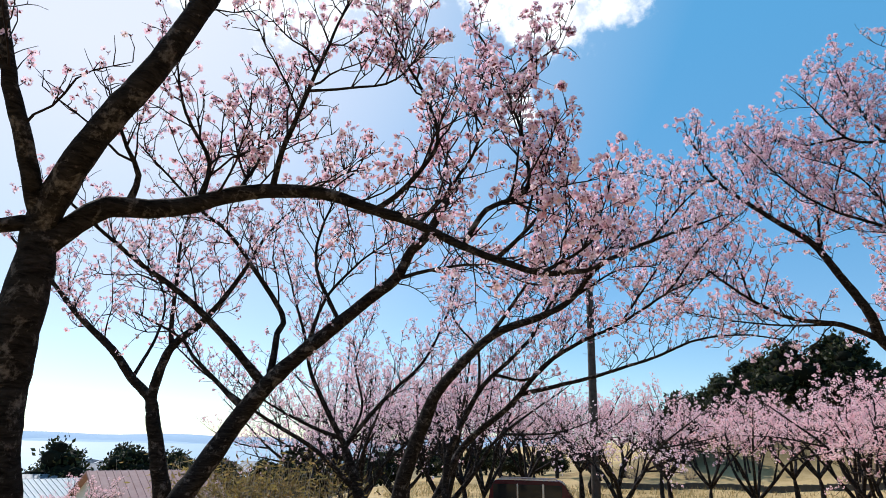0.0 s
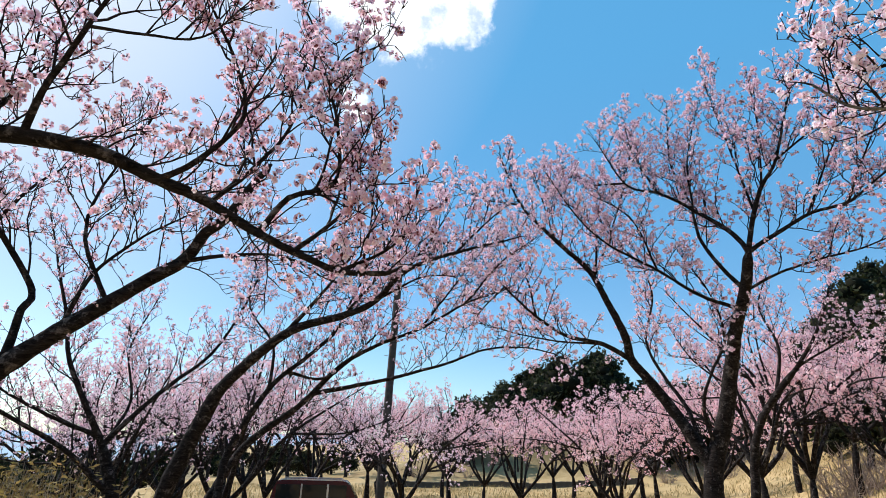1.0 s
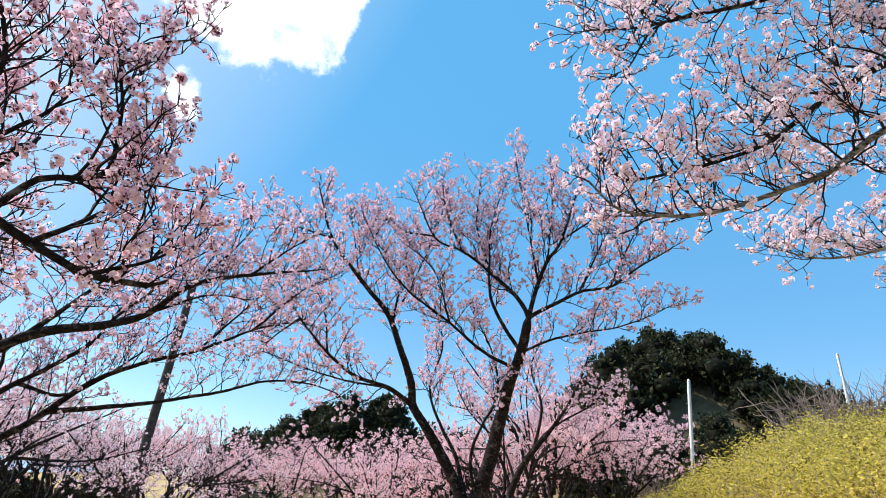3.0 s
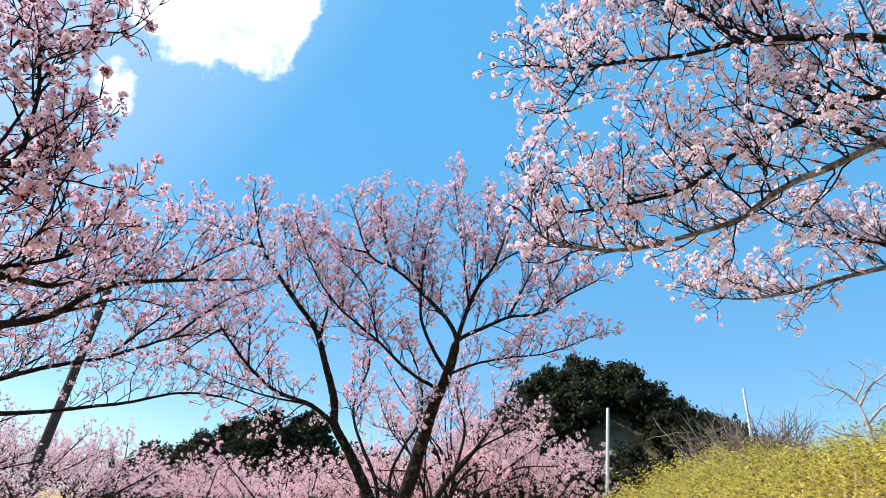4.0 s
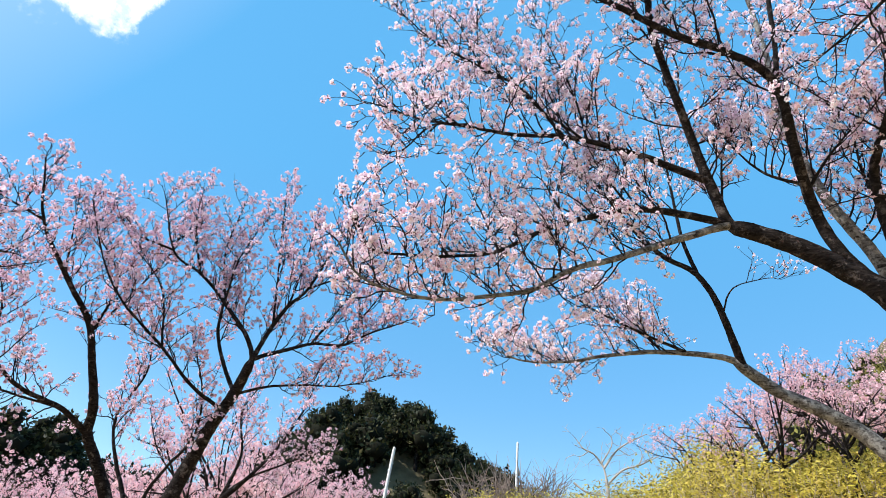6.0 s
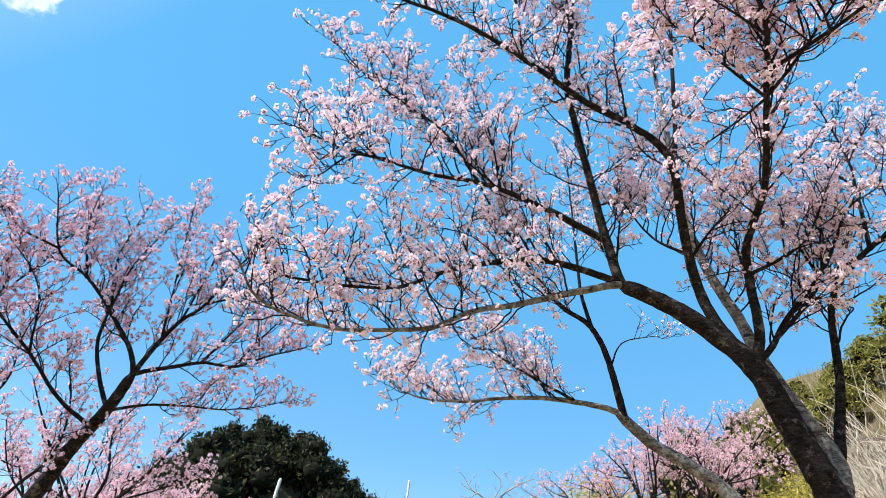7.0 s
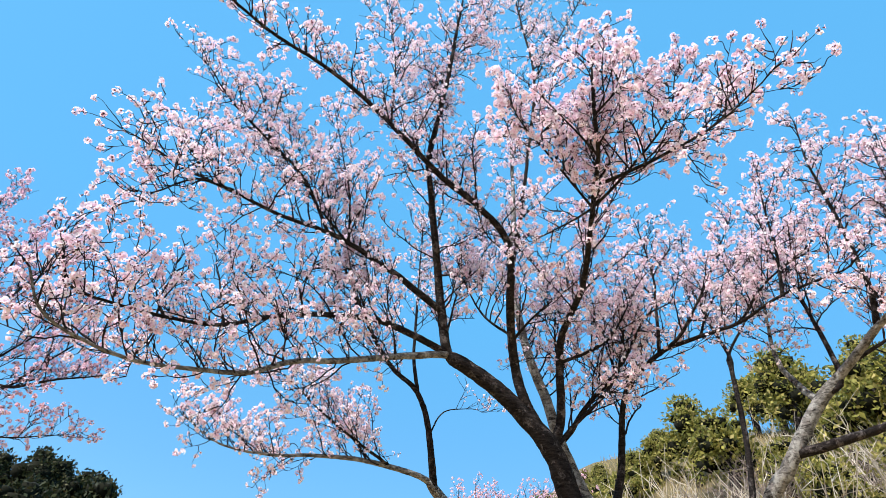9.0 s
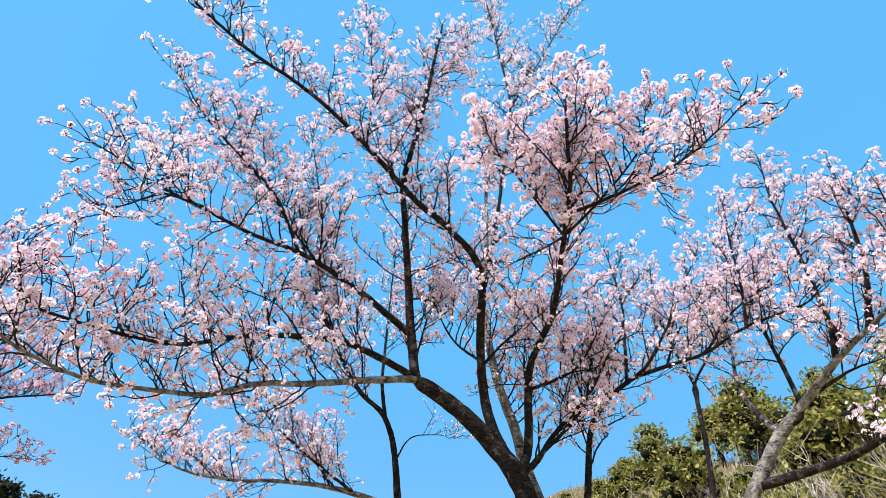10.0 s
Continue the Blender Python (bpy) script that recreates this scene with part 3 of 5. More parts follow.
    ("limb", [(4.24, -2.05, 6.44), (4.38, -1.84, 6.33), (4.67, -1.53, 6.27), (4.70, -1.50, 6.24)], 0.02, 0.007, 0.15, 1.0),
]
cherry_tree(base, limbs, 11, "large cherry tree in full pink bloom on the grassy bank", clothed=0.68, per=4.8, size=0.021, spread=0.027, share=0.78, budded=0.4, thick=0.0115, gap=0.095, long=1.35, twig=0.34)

base = on_ground(9.90, -3.82, 0.12)
limbs = [
    ("pale_trunk", [base, (9.74, -2.82, 3.79), (9.66, -2.32, 4.29), (9.54, -1.88, 4.55), (9.52, -1.35, 4.86), (9.26, -0.86, 5.21)], 0.184, 0.1, 1, 1.0),
    ("pale_limb", [(9.38, -1.08, 5.05), (9.27, -0.87, 5.20), (9.08, -0.45, 5.24), (8.97, 0.25, 5.26), (8.80, 0.94, 5.15), (8.52, 1.42, 4.97), (7.95, 2.05, 4.79), (7.34, 2.38, 4.81)], 0.07, 0.008, 0.2, 1.0),
    ("limb", [(9.05, -0.27, 5.25), (8.77, 0.26, 5.42), (8.49, 0.99, 5.76), (8.19, 1.54, 6.06), (7.97, 1.85, 5.98)], 0.035, 0.007, 0.2, 1.0),
    ("limb", [(9.32, -0.98, 5.13), (8.97, -0.80, 5.84), (8.68, -0.51, 6.38), (8.38, -0.05, 6.59), (8.06, 0.33, 6.91), (7.62, 0.72, 7.37), (7.15, 1.10, 7.81), (6.76, 1.42, 8.32)], 0.08, 0.012, 0.35, 0.7),
    ("limb", [(8.68, -0.51, 6.38), (8.58, -0.36, 6.96), (8.48, -0.29, 7.71), (8.28, -0.18, 8.86), (8.11, -0.13, 9.82)], 0.045, 0.01, 0.3, 0.7),
    ("limb", [(8.97, -0.80, 5.84), (8.89, -0.98, 6.21), (8.77, -1.42, 6.28), (8.71, -1.57, 6.22)], 0.02, 0.006, 0.5, 0.4),
]
cherry_tree(base, limbs, 12, "leaning cherry tree with pale bark and sparse pink bloom", near=False, per=4, size=0.024, share=0.9, long=1.7, gap=0.08, thick=0.012)

base = on_ground(7.17, -4.10, 0.12)
limbs = [
    ("pale_trunk", [base, (6.42, -4.48, 4.18), (6.03, -4.68, 4.70), (5.77, -4.86, 5.08), (5.58, -5.01, 5.36), (5.36, -5.18, 5.56)], 0.144, 0.085, 1, 1.0),
    ("pale_limb", [(5.55, -5.03, 5.38), (5.37, -5.17, 5.55), (4.72, -5.25, 5.77), (4.14, -5.23, 5.80), (3.70, -5.32, 5.91), (3.27, -5.42, 6.01)], 0.08, 0.015, 0.3, 1.0),
    ("limb", [(5.96, -4.73, 4.81), (5.48, -5.04, 4.82), (4.93, -5.06, 4.73), (4.38, -5.03, 4.68), (3.75, -5.16, 4.75)], 0.075, 0.03, 0.6, 0.6),
    ("pale_limb", [(5.60, -4.99, 5.32), (5.80, -4.98, 5.62), (5.97, -4.93, 6.11), (5.85, -4.92, 6.83), (5.81, -4.74, 7.36)], 0.06, 0.01, 0.4, 1.0),
    ("limb", [(4.72, -5.25, 5.77), (4.58, -5.24, 6.14), (4.41, -5.13, 6.84), (4.27, -4.99, 7.46), (4.13, -4.84, 7.93), (3.98, -4.78, 8.45)], 0.05, 0.008, 0.25, 1.0),
    ("limb", [(4.14, -5.23, 5.80), (3.82, -5.22, 6.40), (3.61, -5.13, 6.97), (3.48, -5.14, 7.55)], 0.05, 0.008, 0.2, 1.0),
    ("limb", [(5.55, -5.03, 5.38), (5.37, -5.17, 5.55), (5.40, -5.13, 6.55), (5.45, -5.08, 7.57), (5.44, -4.97, 8.27)], 0.05, 0.008, 0.25, 1.0),
    ("limb", [(3.70, -5.32, 5.91), (3.35, -5.31, 6.54), (3.21, -5.22, 7.04)], 0.04, 0.008, 0.2, 1.0),
    ("limb", [(5.18, -5.19, 5.61), (4.89, -5.51, 5.79), (4.60, -5.75, 5.84)], 0.04, 0.008, 0.2, 1.0),
]
cherry_tree(base, limbs, 13, "pale-barked cherry tree in pink bloom before the wooded hillside", per=4.8, size=0.021, spread=0.027, share=0.8, budded=0.4, thick=0.0115, gap=0.085)

base = on_ground(9.51, -6.17, 0.12)
limbs = [
    ("trunk", [base, (9.33, -6.24, 5.30), (9.17, -6.30, 6.20), (9.03, -6.32, 7.17), (8.84, -6.25, 8.23)], 0.081, 0.05, 1, 1.0),
    ("limb", [(8.89, -6.27, 7.94), (8.84, -6.25, 8.21), (8.86, -6.04, 8.99), (8.87, -5.85, 10.15), (8.74, -5.86, 11.23)], 0.05, 0.01, 0.1, 1.0),
    ("limb", [(8.89, -6.27, 7.94), (8.84, -6.25, 8.21), (8.53, -6.68, 9.03), (8.28, -7.01, 9.93), (8.18, -7.13, 11.02)], 0.04, 0.01, 0.2, 1.0),
]
cherry_tree(base, limbs, 21, "slender dark cherry stem rising behind the bank", near=False, per=4, size=0.024, share=0.8)

base = on_ground(7.89, 8.44, 0.12)
limbs = [
    ("trunk", [base, (7.97, 8.36, 0.79), (8.03, 8.30, 1.52), (8.14, 8.05, 2.30), (8.14, 7.77, 3.10), (7.96, 7.38, 3.76), (7.81, 6.95, 4.29), (7.60, 6.59, 4.80)], 0.253, 0.1, 1, 1.0),
    ("limb", [(8.03, 8.30, 1.47), (7.63, 8.66, 2.36), (7.26, 8.84, 2.95), (6.97, 8.94, 3.34), (6.79, 8.82, 3.72), (6.40, 8.73, 4.29), (6.03, 8.75, 4.88), (5.32, 8.72, 5.37), (4.60, 8.66, 5.93), (4.01, 8.28, 6.60)], 0.16, 0.012, 0.5, 1.0),
    ("limb", [(7.70, 6.75, 4.57), (7.61, 6.60, 4.78), (7.61, 6.42, 5.29), (7.67, 6.20, 5.79), (7.75, 5.93, 6.17), (7.81, 5.69, 6.90), (7.90, 5.40, 7.63)], 0.065, 0.01, 0.15, 1.0),
    ("limb", [(7.70, 6.75, 4.57), (7.61, 6.60, 4.78), (7.44, 6.73, 5.16), (7.07, 7.08, 5.64), (6.66, 7.41, 6.02), (6.23, 7.74, 6.27), (5.73, 7.86, 7.10)], 0.06, 0.01, 0.15, 1.0),
    ("limb", [(7.70, 6.75, 4.57), (7.61, 6.60, 4.78), (7.88, 6.09, 5.07), (7.96, 5.67, 5.19), (8.05, 5.18, 5.19), (8.12, 4.69, 5.42), (8.21, 4.10, 5.65)], 0.055, 0.01, 0.2, 1.0),
    ("limb", [(7.81, 6.96, 4.28), (7.57, 7.14, 4.69), (7.35, 7.29, 5.22), (7.24, 7.33, 5.88), (7.04, 7.45, 6.69), (6.93, 7.28, 7.72)], 0.05, 0.01, 0.2, 1.0),
    ("limb", [(7.89, 7.18, 4.01), (7.18, 7.31, 4.22), (6.53, 7.50, 4.63), (5.77, 7.71, 5.01), (5.22, 7.85, 5.53), (4.71, 7.92, 6.27)], 0.045, 0.01, 0.2, 1.0),
    ("limb", [(6.97, 8.94, 3.34), (6.43, 8.96, 3.57), (5.67, 8.97, 3.66), (5.00, 8.90, 3.94), (4.33, 8.79, 4.38), (3.79, 8.70, 4.83)], 0.065, 0.01, 0.2, 1.0),
    ("limb", [(6.43, 8.96, 3.57), (5.65, 9.11, 3.57), (4.82, 9.11, 3.63), (3.93, 9.07, 3.75)], 0.03, 0.008, 0.2, 1.0),
    ("limb", [(7.95, 8.37, 1.65), (7.92, 8.67, 2.49), (7.72, 8.98, 3.12), (7.59, 9.21, 3.79), (7.74, 9.09, 4.74), (7.46, 9.19, 5.70)], 0.06, 0.01, 0.4, 1.0),
    ("limb", [(8.06, 8.23, 1.73), (7.78, 8.12, 2.47), (7.78, 7.84, 3.06), (7.82, 7.53, 3.54), (7.68, 7.53, 4.25), (7.23, 7.68, 5.05)], 0.05, 0.01, 0.4, 1.0),
    ("limb", [(7.82, 6.98, 4.26), (7.98, 6.45, 4.45), (8.17, 5.88, 4.53), (8.41, 5.17, 4.60), (8.62, 4.39, 4.86)], 0.035, 0.007, 0.2, 1.0),
    ("limb", [(6.15, 8.74, 4.68), (6.11, 8.57, 5.55), (5.72, 8.65, 6.05), (5.02, 8.89, 6.63)], 0.03, 0.007, 0.2, 1.0),
    ("limb", [(7.62, 6.37, 5.40), (7.60, 6.59, 6.46), (7.54, 6.73, 7.34), (7.47, 6.88, 8.30)], 0.03, 0.007, 0.2, 1.0),
    ("limb", [(7.95, 5.75, 5.17), (8.06, 5.35, 5.97), (8.20, 4.94, 6.74)], 0.028, 0.007, 0.15, 1.0),
    ("limb", [(6.65, 7.42, 6.02), (6.45, 7.70, 6.82), (6.33, 7.79, 7.70)], 0.028, 0.007, 0.15, 1.0),
    ("limb", [(7.06, 7.08, 5.64), (7.10, 7.12, 6.59), (7.28, 6.93, 7.58)], 0.026, 0.007, 0.1, 1.0),
    ("limb", [(5.32, 8.72, 5.37), (5.11, 8.73, 6.12), (4.91, 8.72, 6.71)], 0.026, 0.007, 0.1, 1.0),
    ("limb", [(6.15, 8.72, 4.79), (6.37, 8.39, 5.69), (6.50, 8.16, 6.39), (6.63, 7.94, 7.36)], 0.026, 0.007, 0.1, 1.0),
    ("limb", [(7.75, 5.93, 6.17), (8.08, 5.31, 6.62), (8.26, 4.84, 7.06)], 0.026, 0.007, 0.1, 1.0),
    ("limb", [(7.67, 6.20, 5.79), (7.72, 6.14, 6.81), (7.71, 6.15, 7.72)], 0.026, 0.007, 0.1, 1.0),
    ("limb", [(4.60, 8.66, 5.93), (3.95, 8.74, 5.96), (3.39, 8.75, 6.08)], 0.026, 0.007, 0.1, 1.0),
    ("limb", [(6.23, 7.74, 6.27), (5.57, 8.09, 6.29), (5.22, 8.20, 6.62)], 0.026, 0.007, 0.1, 1.0),
    ("limb", [(6.53, 7.50, 4.63), (6.14, 7.56, 5.51), (5.56, 7.86, 5.98)], 0.026, 0.007, 0.1, 1.0),
    ("limb", [(8.05, 5.18, 5.19), (8.18, 4.78, 6.02), (8.31, 4.55, 6.51)], 0.026, 0.007, 0.1, 1.0),
    ("limb", [(5.00, 8.90, 3.94), (4.78, 8.90, 4.72), (4.30, 9.03, 5.38)], 0.026, 0.007, 0.1, 1.0),
    ("limb", [(4.33, 8.79, 4.38), (3.94, 8.74, 3.99), (3.70, 8.74, 3.66)], 0.026, 0.007, 0.1, 1.0),
]
cherry_tree(base, limbs, 14, "forked cherry tree with pink blossom on the field edge", near=False, per=4, size=0.024, spread=0.026, share=0.85, petals=PETAL_MID, budded=0.5, lift=0.2, gap=0.115, thick=0.0125, long=1.35)

base = on_ground(-2.10, 2.95, 0.12)
limbs = [
    ("trunk", [base, (-2.09, 2.99, 1.08), (-2.09, 2.93, 1.34), (-2.13, 2.90, 1.59), (-2.15, 2.89, 1.85), (-2.13, 2.84, 2.18), (-2.10, 2.80, 2.50), (-2.09, 2.74, 2.67)], 0.184, 0.12, 1, 1.0),
    ("limb", [(-2.11, 2.84, 2.39), (-2.09, 2.75, 2.65), (-1.87, 2.60, 2.96), (-1.63, 2.52, 3.28), (-1.47, 2.50, 3.55), (-1.32, 2.47, 3.86), (-1.16, 2.44, 4.27), (-0.94, 2.43, 4.92)], 0.105, 0.06, 0.5, 0.6),
    ("limb", [(-2.11, 2.84, 2.39), (-2.09, 2.75, 2.65), (-2.09, 2.56, 2.93), (-2.13, 2.38, 3.24), (-2.17, 2.22, 3.60), (-2.21, 2.03, 3.93)], 0.07, 0.03, 0.4, 0.6),
    ("limb", [(-2.10, 2.79, 2.53), (-1.97, 2.83, 2.69), (-1.83, 2.86, 2.80), (-1.66, 2.95, 2.83), (-1.48, 3.02, 2.88), (-1.24, 3.11, 3.00), (-0.98, 3.15, 3.04), (-0.72, 3.22, 3.05), (-0.48, 3.27, 2.99), (-0.16, 3.30, 2.90), (0.12, 3.30, 2.77), (0.40, 3.28, 2.66), (0.60, 3.25, 2.59), (0.86, 3.24, 2.61)], 0.085, 0.018, 0.2, 1.1),
    ("limb", [(-1.04, 3.14, 3.03), (-0.98, 3.05, 3.26), (-0.88, 2.97, 3.48), (-0.79, 2.90, 3.71), (-0.70, 2.87, 3.98), (-0.60, 2.84, 4.26)], 0.026, 0.007, 0.1, 0.9),
    ("limb", [(-0.83, 2.93, 3.61), (-0.58, 2.94, 3.65), (-0.31, 2.93, 3.71), (-0.11, 2.90, 3.98)], 0.012, 0.005, 0.1, 1.0),
    ("limb", [(-0.44, 3.27, 2.98), (-0.24, 3.24, 3.14), (-0.06, 3.20, 3.44), (-0.14, 3.15, 3.74), (-0.34, 3.08, 4.08), (-0.49, 3.01, 4.29)], 0.025, 0.006, 0.1, 1.0),
    ("limb", [(0.12, 3.30, 2.77), (0.26, 3.24, 3.00), (0.50, 3.16, 3.12), (0.47, 3.12, 3.49), (0.40, 3.07, 3.79), (0.67, 3.03, 4.02)], 0.025, 0.006, 0.1, 1.2),
    ("limb", [(0.33, 3.28, 2.69), (0.54, 3.26, 2.90), (0.72, 3.22, 3.15), (0.77, 3.21, 3.43)], 0.02, 0.006, 0.1, 1.3),
    ("limb", [(-0.16, 3.30, 2.90), (0.05, 3.40, 3.22), (0.24, 3.49, 3.66), (0.32, 3.43, 4.19), (0.20, 3.39, 4.50)], 0.02, 0.006, 0.1, 1.2),
    ("limb", [(-1.43, 3.04, 2.91), (-1.38, 3.00, 3.14), (-1.49, 2.83, 3.38), (-1.56, 2.73, 3.69)], 0.02, 0.006, 0.1, 0.8),
    ("limb", [(-1.75, 2.90, 2.81), (-1.71, 2.88, 3.00), (-1.76, 2.79, 3.13), (-1.80, 2.65, 3.33)], 0.03, 0.006, 0.2, 0.6),
    ("limb", [(-1.24, 3.11, 3.00), (-1.17, 3.30, 3.43), (-1.22, 3.39, 3.92)], 0.018, 0.006, 0.1, 0.9),
    ("limb", [(0.60, 3.25, 2.59), (0.84, 3.24, 2.75), (1.03, 3.24, 2.94)], 0.018, 0.006, 0.1, 1.3),
    ("limb", [(-2.11, 2.84, 2.39), (-2.09, 2.75, 2.65), (-2.24, 2.69, 2.61), (-2.46, 2.63, 2.67), (-2.72, 2.51, 2.83)], 0.08, 0.02, 0.5, 0.6),
]
cherry_tree(base, limbs, 15, "old cherry tree with an arching limb and dark bark", petals=PETAL_MID, per=4.5, size=0.0175, spread=0.024, share=0.6, budded=0.8, long=0.78, gap=0.075, twig=0.23, twig_gap=0.06, thick=0.008)

base = on_ground(-2.73, 7.29, 0.12)
limbs = [
    ("trunk", [base, (-2.95, 7.01, 0.55), (-3.09, 6.83, 1.19), (-3.23, 6.77, 1.73), (-3.30, 6.73, 2.06)], 0.19, 0.084, 1, 1.0),
    ("limb", [(-3.24, 6.77, 1.77), (-3.30, 6.73, 2.04), (-3.24, 6.71, 2.41), (-3.13, 6.71, 2.68), (-2.84, 6.72, 2.96), (-2.52, 6.75, 3.46), (-2.24, 6.74, 4.06), (-1.89, 6.74, 4.49)], 0.084, 0.01, 0.3, 1.0),
    ("limb", [(-3.24, 6.77, 1.77), (-3.30, 6.73, 2.04), (-3.53, 6.68, 2.27), (-3.78, 6.60, 2.58), (-4.17, 6.47, 2.94), (-4.55, 6.33, 3.37), (-4.96, 6.15, 3.78)], 0.082, 0.015, 0.35, 1.0),
    ("limb", [(-3.16, 6.71, 2.61), (-3.20, 6.67, 3.01), (-3.18, 6.57, 3.54), (-3.14, 6.48, 4.09), (-2.94, 6.46, 4.85)], 0.04, 0.008, 0.3, 1.0),
    ("limb", [(-3.54, 6.68, 2.28), (-3.53, 7.07, 2.87), (-3.59, 7.15, 3.40), (-3.91, 6.98, 3.95)], 0.03, 0.007, 0.3, 1.0),
]
cherry_tree(base, limbs, 16, "slender cherry tree overlooking the roofs of the town", near=False, petals=PETAL_MID, per=3.5, size=0.022, share=0.7, budded=0.6)

base = on_ground(-3.10, 5.61, 0.12)
limbs = [
    ("trunk", [base, (-2.53, 5.55, 0.74), (-2.33, 5.53, 1.09), (-2.12, 5.61, 1.47), (-1.93, 5.68, 1.82), (-1.69, 5.65, 2.14), (-1.34, 5.64, 2.48), (-1.02, 5.61, 2.76), (-0.75, 5.55, 2.98), (-0.47, 5.48, 3.20), (-0.33, 5.39, 3.45), (-0.19, 5.30, 3.56), (0.08, 5.20, 4.02)], 0.184, 0.045, 0.75, 1.0),
    ("limb", [(-1.70, 5.65, 2.12), (-1.85, 5.58, 2.29), (-2.05, 5.42, 2.53), (-2.38, 5.18, 2.85), (-2.71, 4.90, 3.09), (-2.97, 4.63, 3.31), (-3.22, 4.33, 3.54)], 0.06, 0.012, 0.35, 0.8),
    ("limb", [(-1.67, 5.65, 2.16), (-1.66, 5.68, 2.37), (-1.66, 5.71, 2.65), (-1.64, 5.77, 2.84), (-1.94, 5.62, 3.28), (-2.23, 5.46, 3.64), (-2.46, 5.25, 3.80), (-2.89, 4.91, 4.24)], 0.05, 0.01, 0.3, 0.8),
    ("limb", [(-1.33, 5.64, 2.49), (-1.18, 5.58, 2.98), (-0.88, 5.53, 3.33), (-0.49, 5.48, 3.63)], 0.03, 0.008, 0.2, 0.8),
    ("limb", [(-0.51, 5.49, 3.17), (-0.13, 5.40, 3.25), (0.37, 5.39, 3.31), (0.81, 5.34, 3.13)], 0.03, 0.008, 0.2, 1.0),
    ("limb", [(-1.02, 5.61, 2.76), (-1.28, 5.55, 3.27), (-1.27, 5.56, 3.76), (-1.03, 5.61, 4.45)], 0.03, 0.008, 0.3, 1.0),
    ("limb", [(-1.87, 5.67, 1.89), (-2.37, 5.62, 2.34), (-2.58, 5.64, 2.56), (-2.92, 5.47, 2.75)], 0.04, 0.01, 0.4, 0.6),
]
cherry_tree(base, limbs, 17, "cherry tree with a dark trunk leaning across the path", petals=PETAL_MID, per=4, size=0.018, share=0.65, budded=0.7, gap=0.09)

base = on_ground(-0.31, 9.03, 0.12)
limbs = [
    ("trunk", [base, (-0.45, 8.89, 0.15), (-0.56, 8.78, 0.92), (-0.34, 8.69, 1.64), (-0.07, 8.50, 2.31)], 0.172, 0.12, 1, 1.0),
    ("limb", [(-0.18, 8.58, 2.04), (-0.08, 8.51, 2.29), (0.33, 8.29, 2.77), (0.80, 8.06, 3.15), (1.42, 7.87, 3.37), (1.77, 7.60, 3.55), (2.08, 7.21, 3.92), (2.60, 6.71, 4.08), (3.24, 6.21, 4.23)], 0.115, 0.012, 0.3, 1.0),
    ("limb", [(-0.45, 8.89, 0.15), (0.09, 9.10, 0.53), (0.12, 9.20, 1.13), (0.20, 9.30, 1.62), (0.64, 9.23, 2.47), (1.08, 9.14, 2.91), (1.48, 8.98, 3.34), (1.65, 8.85, 3.77), (1.95, 8.58, 4.55)], 0.1, 0.01, 0.35, 1.0),
    ("limb", [(-0.34, 8.93, 0.22), (-0.08, 9.40, 0.76), (0.39, 9.59, 1.62), (1.10, 9.44, 2.23), (1.64, 9.26, 2.85), (2.16, 9.05, 3.19), (2.76, 8.57, 3.46), (3.29, 8.05, 3.79), (3.78, 7.62, 3.97)], 0.1, 0.01, 0.4, 1.0),
    ("limb", [(1.26, 9.39, 2.42), (1.98, 9.19, 2.58), (2.60, 8.83, 2.72), (3.13, 8.33, 2.88), (3.52, 7.85, 3.05), (3.85, 7.24, 3.04), (4.12, 6.86, 2.92)], 0.05, 0.01, 0.3, 0.6),
    ("limb", [(0.57, 8.17, 2.96), (0.95, 7.94, 3.46), (1.25, 7.70, 3.89), (1.59, 7.43, 4.48)], 0.05, 0.008, 0.2, 1.0),
    ("limb", [(0.62, 9.23, 2.43), (0.59, 9.23, 3.09), (0.17, 9.20, 3.64), (0.16, 9.10, 4.38)], 0.035, 0.008, 0.2, 1.0),
    ("limb", [(0.86, 9.19, 2.69), (1.45, 9.24, 2.66), (2.10, 9.16, 3.30), (2.56, 9.04, 3.84)], 0.035, 0.008, 0.2, 0.7),
    ("limb", [(2.08, 7.21, 3.92), (2.36, 7.01, 4.34), (2.56, 6.84, 4.75)], 0.026, 0.007, 0.1, 1.3),
    ("limb", [(2.60, 6.71, 4.08), (2.91, 6.48, 4.45), (3.12, 6.27, 4.66)], 0.026, 0.007, 0.1, 1.3),
    ("limb", [(1.42, 7.87, 3.37), (1.92, 7.46, 4.08), (2.12, 7.19, 4.57)], 0.026, 0.007, 0.1, 1.3),
    ("limb", [(2.76, 8.57, 3.46), (3.21, 8.19, 4.17), (3.47, 7.87, 4.60)], 0.026, 0.007, 0.1, 1.3),
    ("limb", [(3.29, 8.05, 3.79), (3.69, 7.66, 4.36), (4.09, 7.22, 4.71)], 0.026, 0.007, 0.1, 1.3),
    ("limb", [(1.77, 7.60, 3.55), (2.31, 7.24, 3.86), (2.71, 6.89, 3.84)], 0.026, 0.007, 0.1, 1.3),
]
cherry_tree(base, limbs, 18, "many-stemmed cherry tree with long low limbs", near=False, petals=PETAL_MID, per=3.5, size=0.022, share=0.7, budded=0.6, long=1.35)

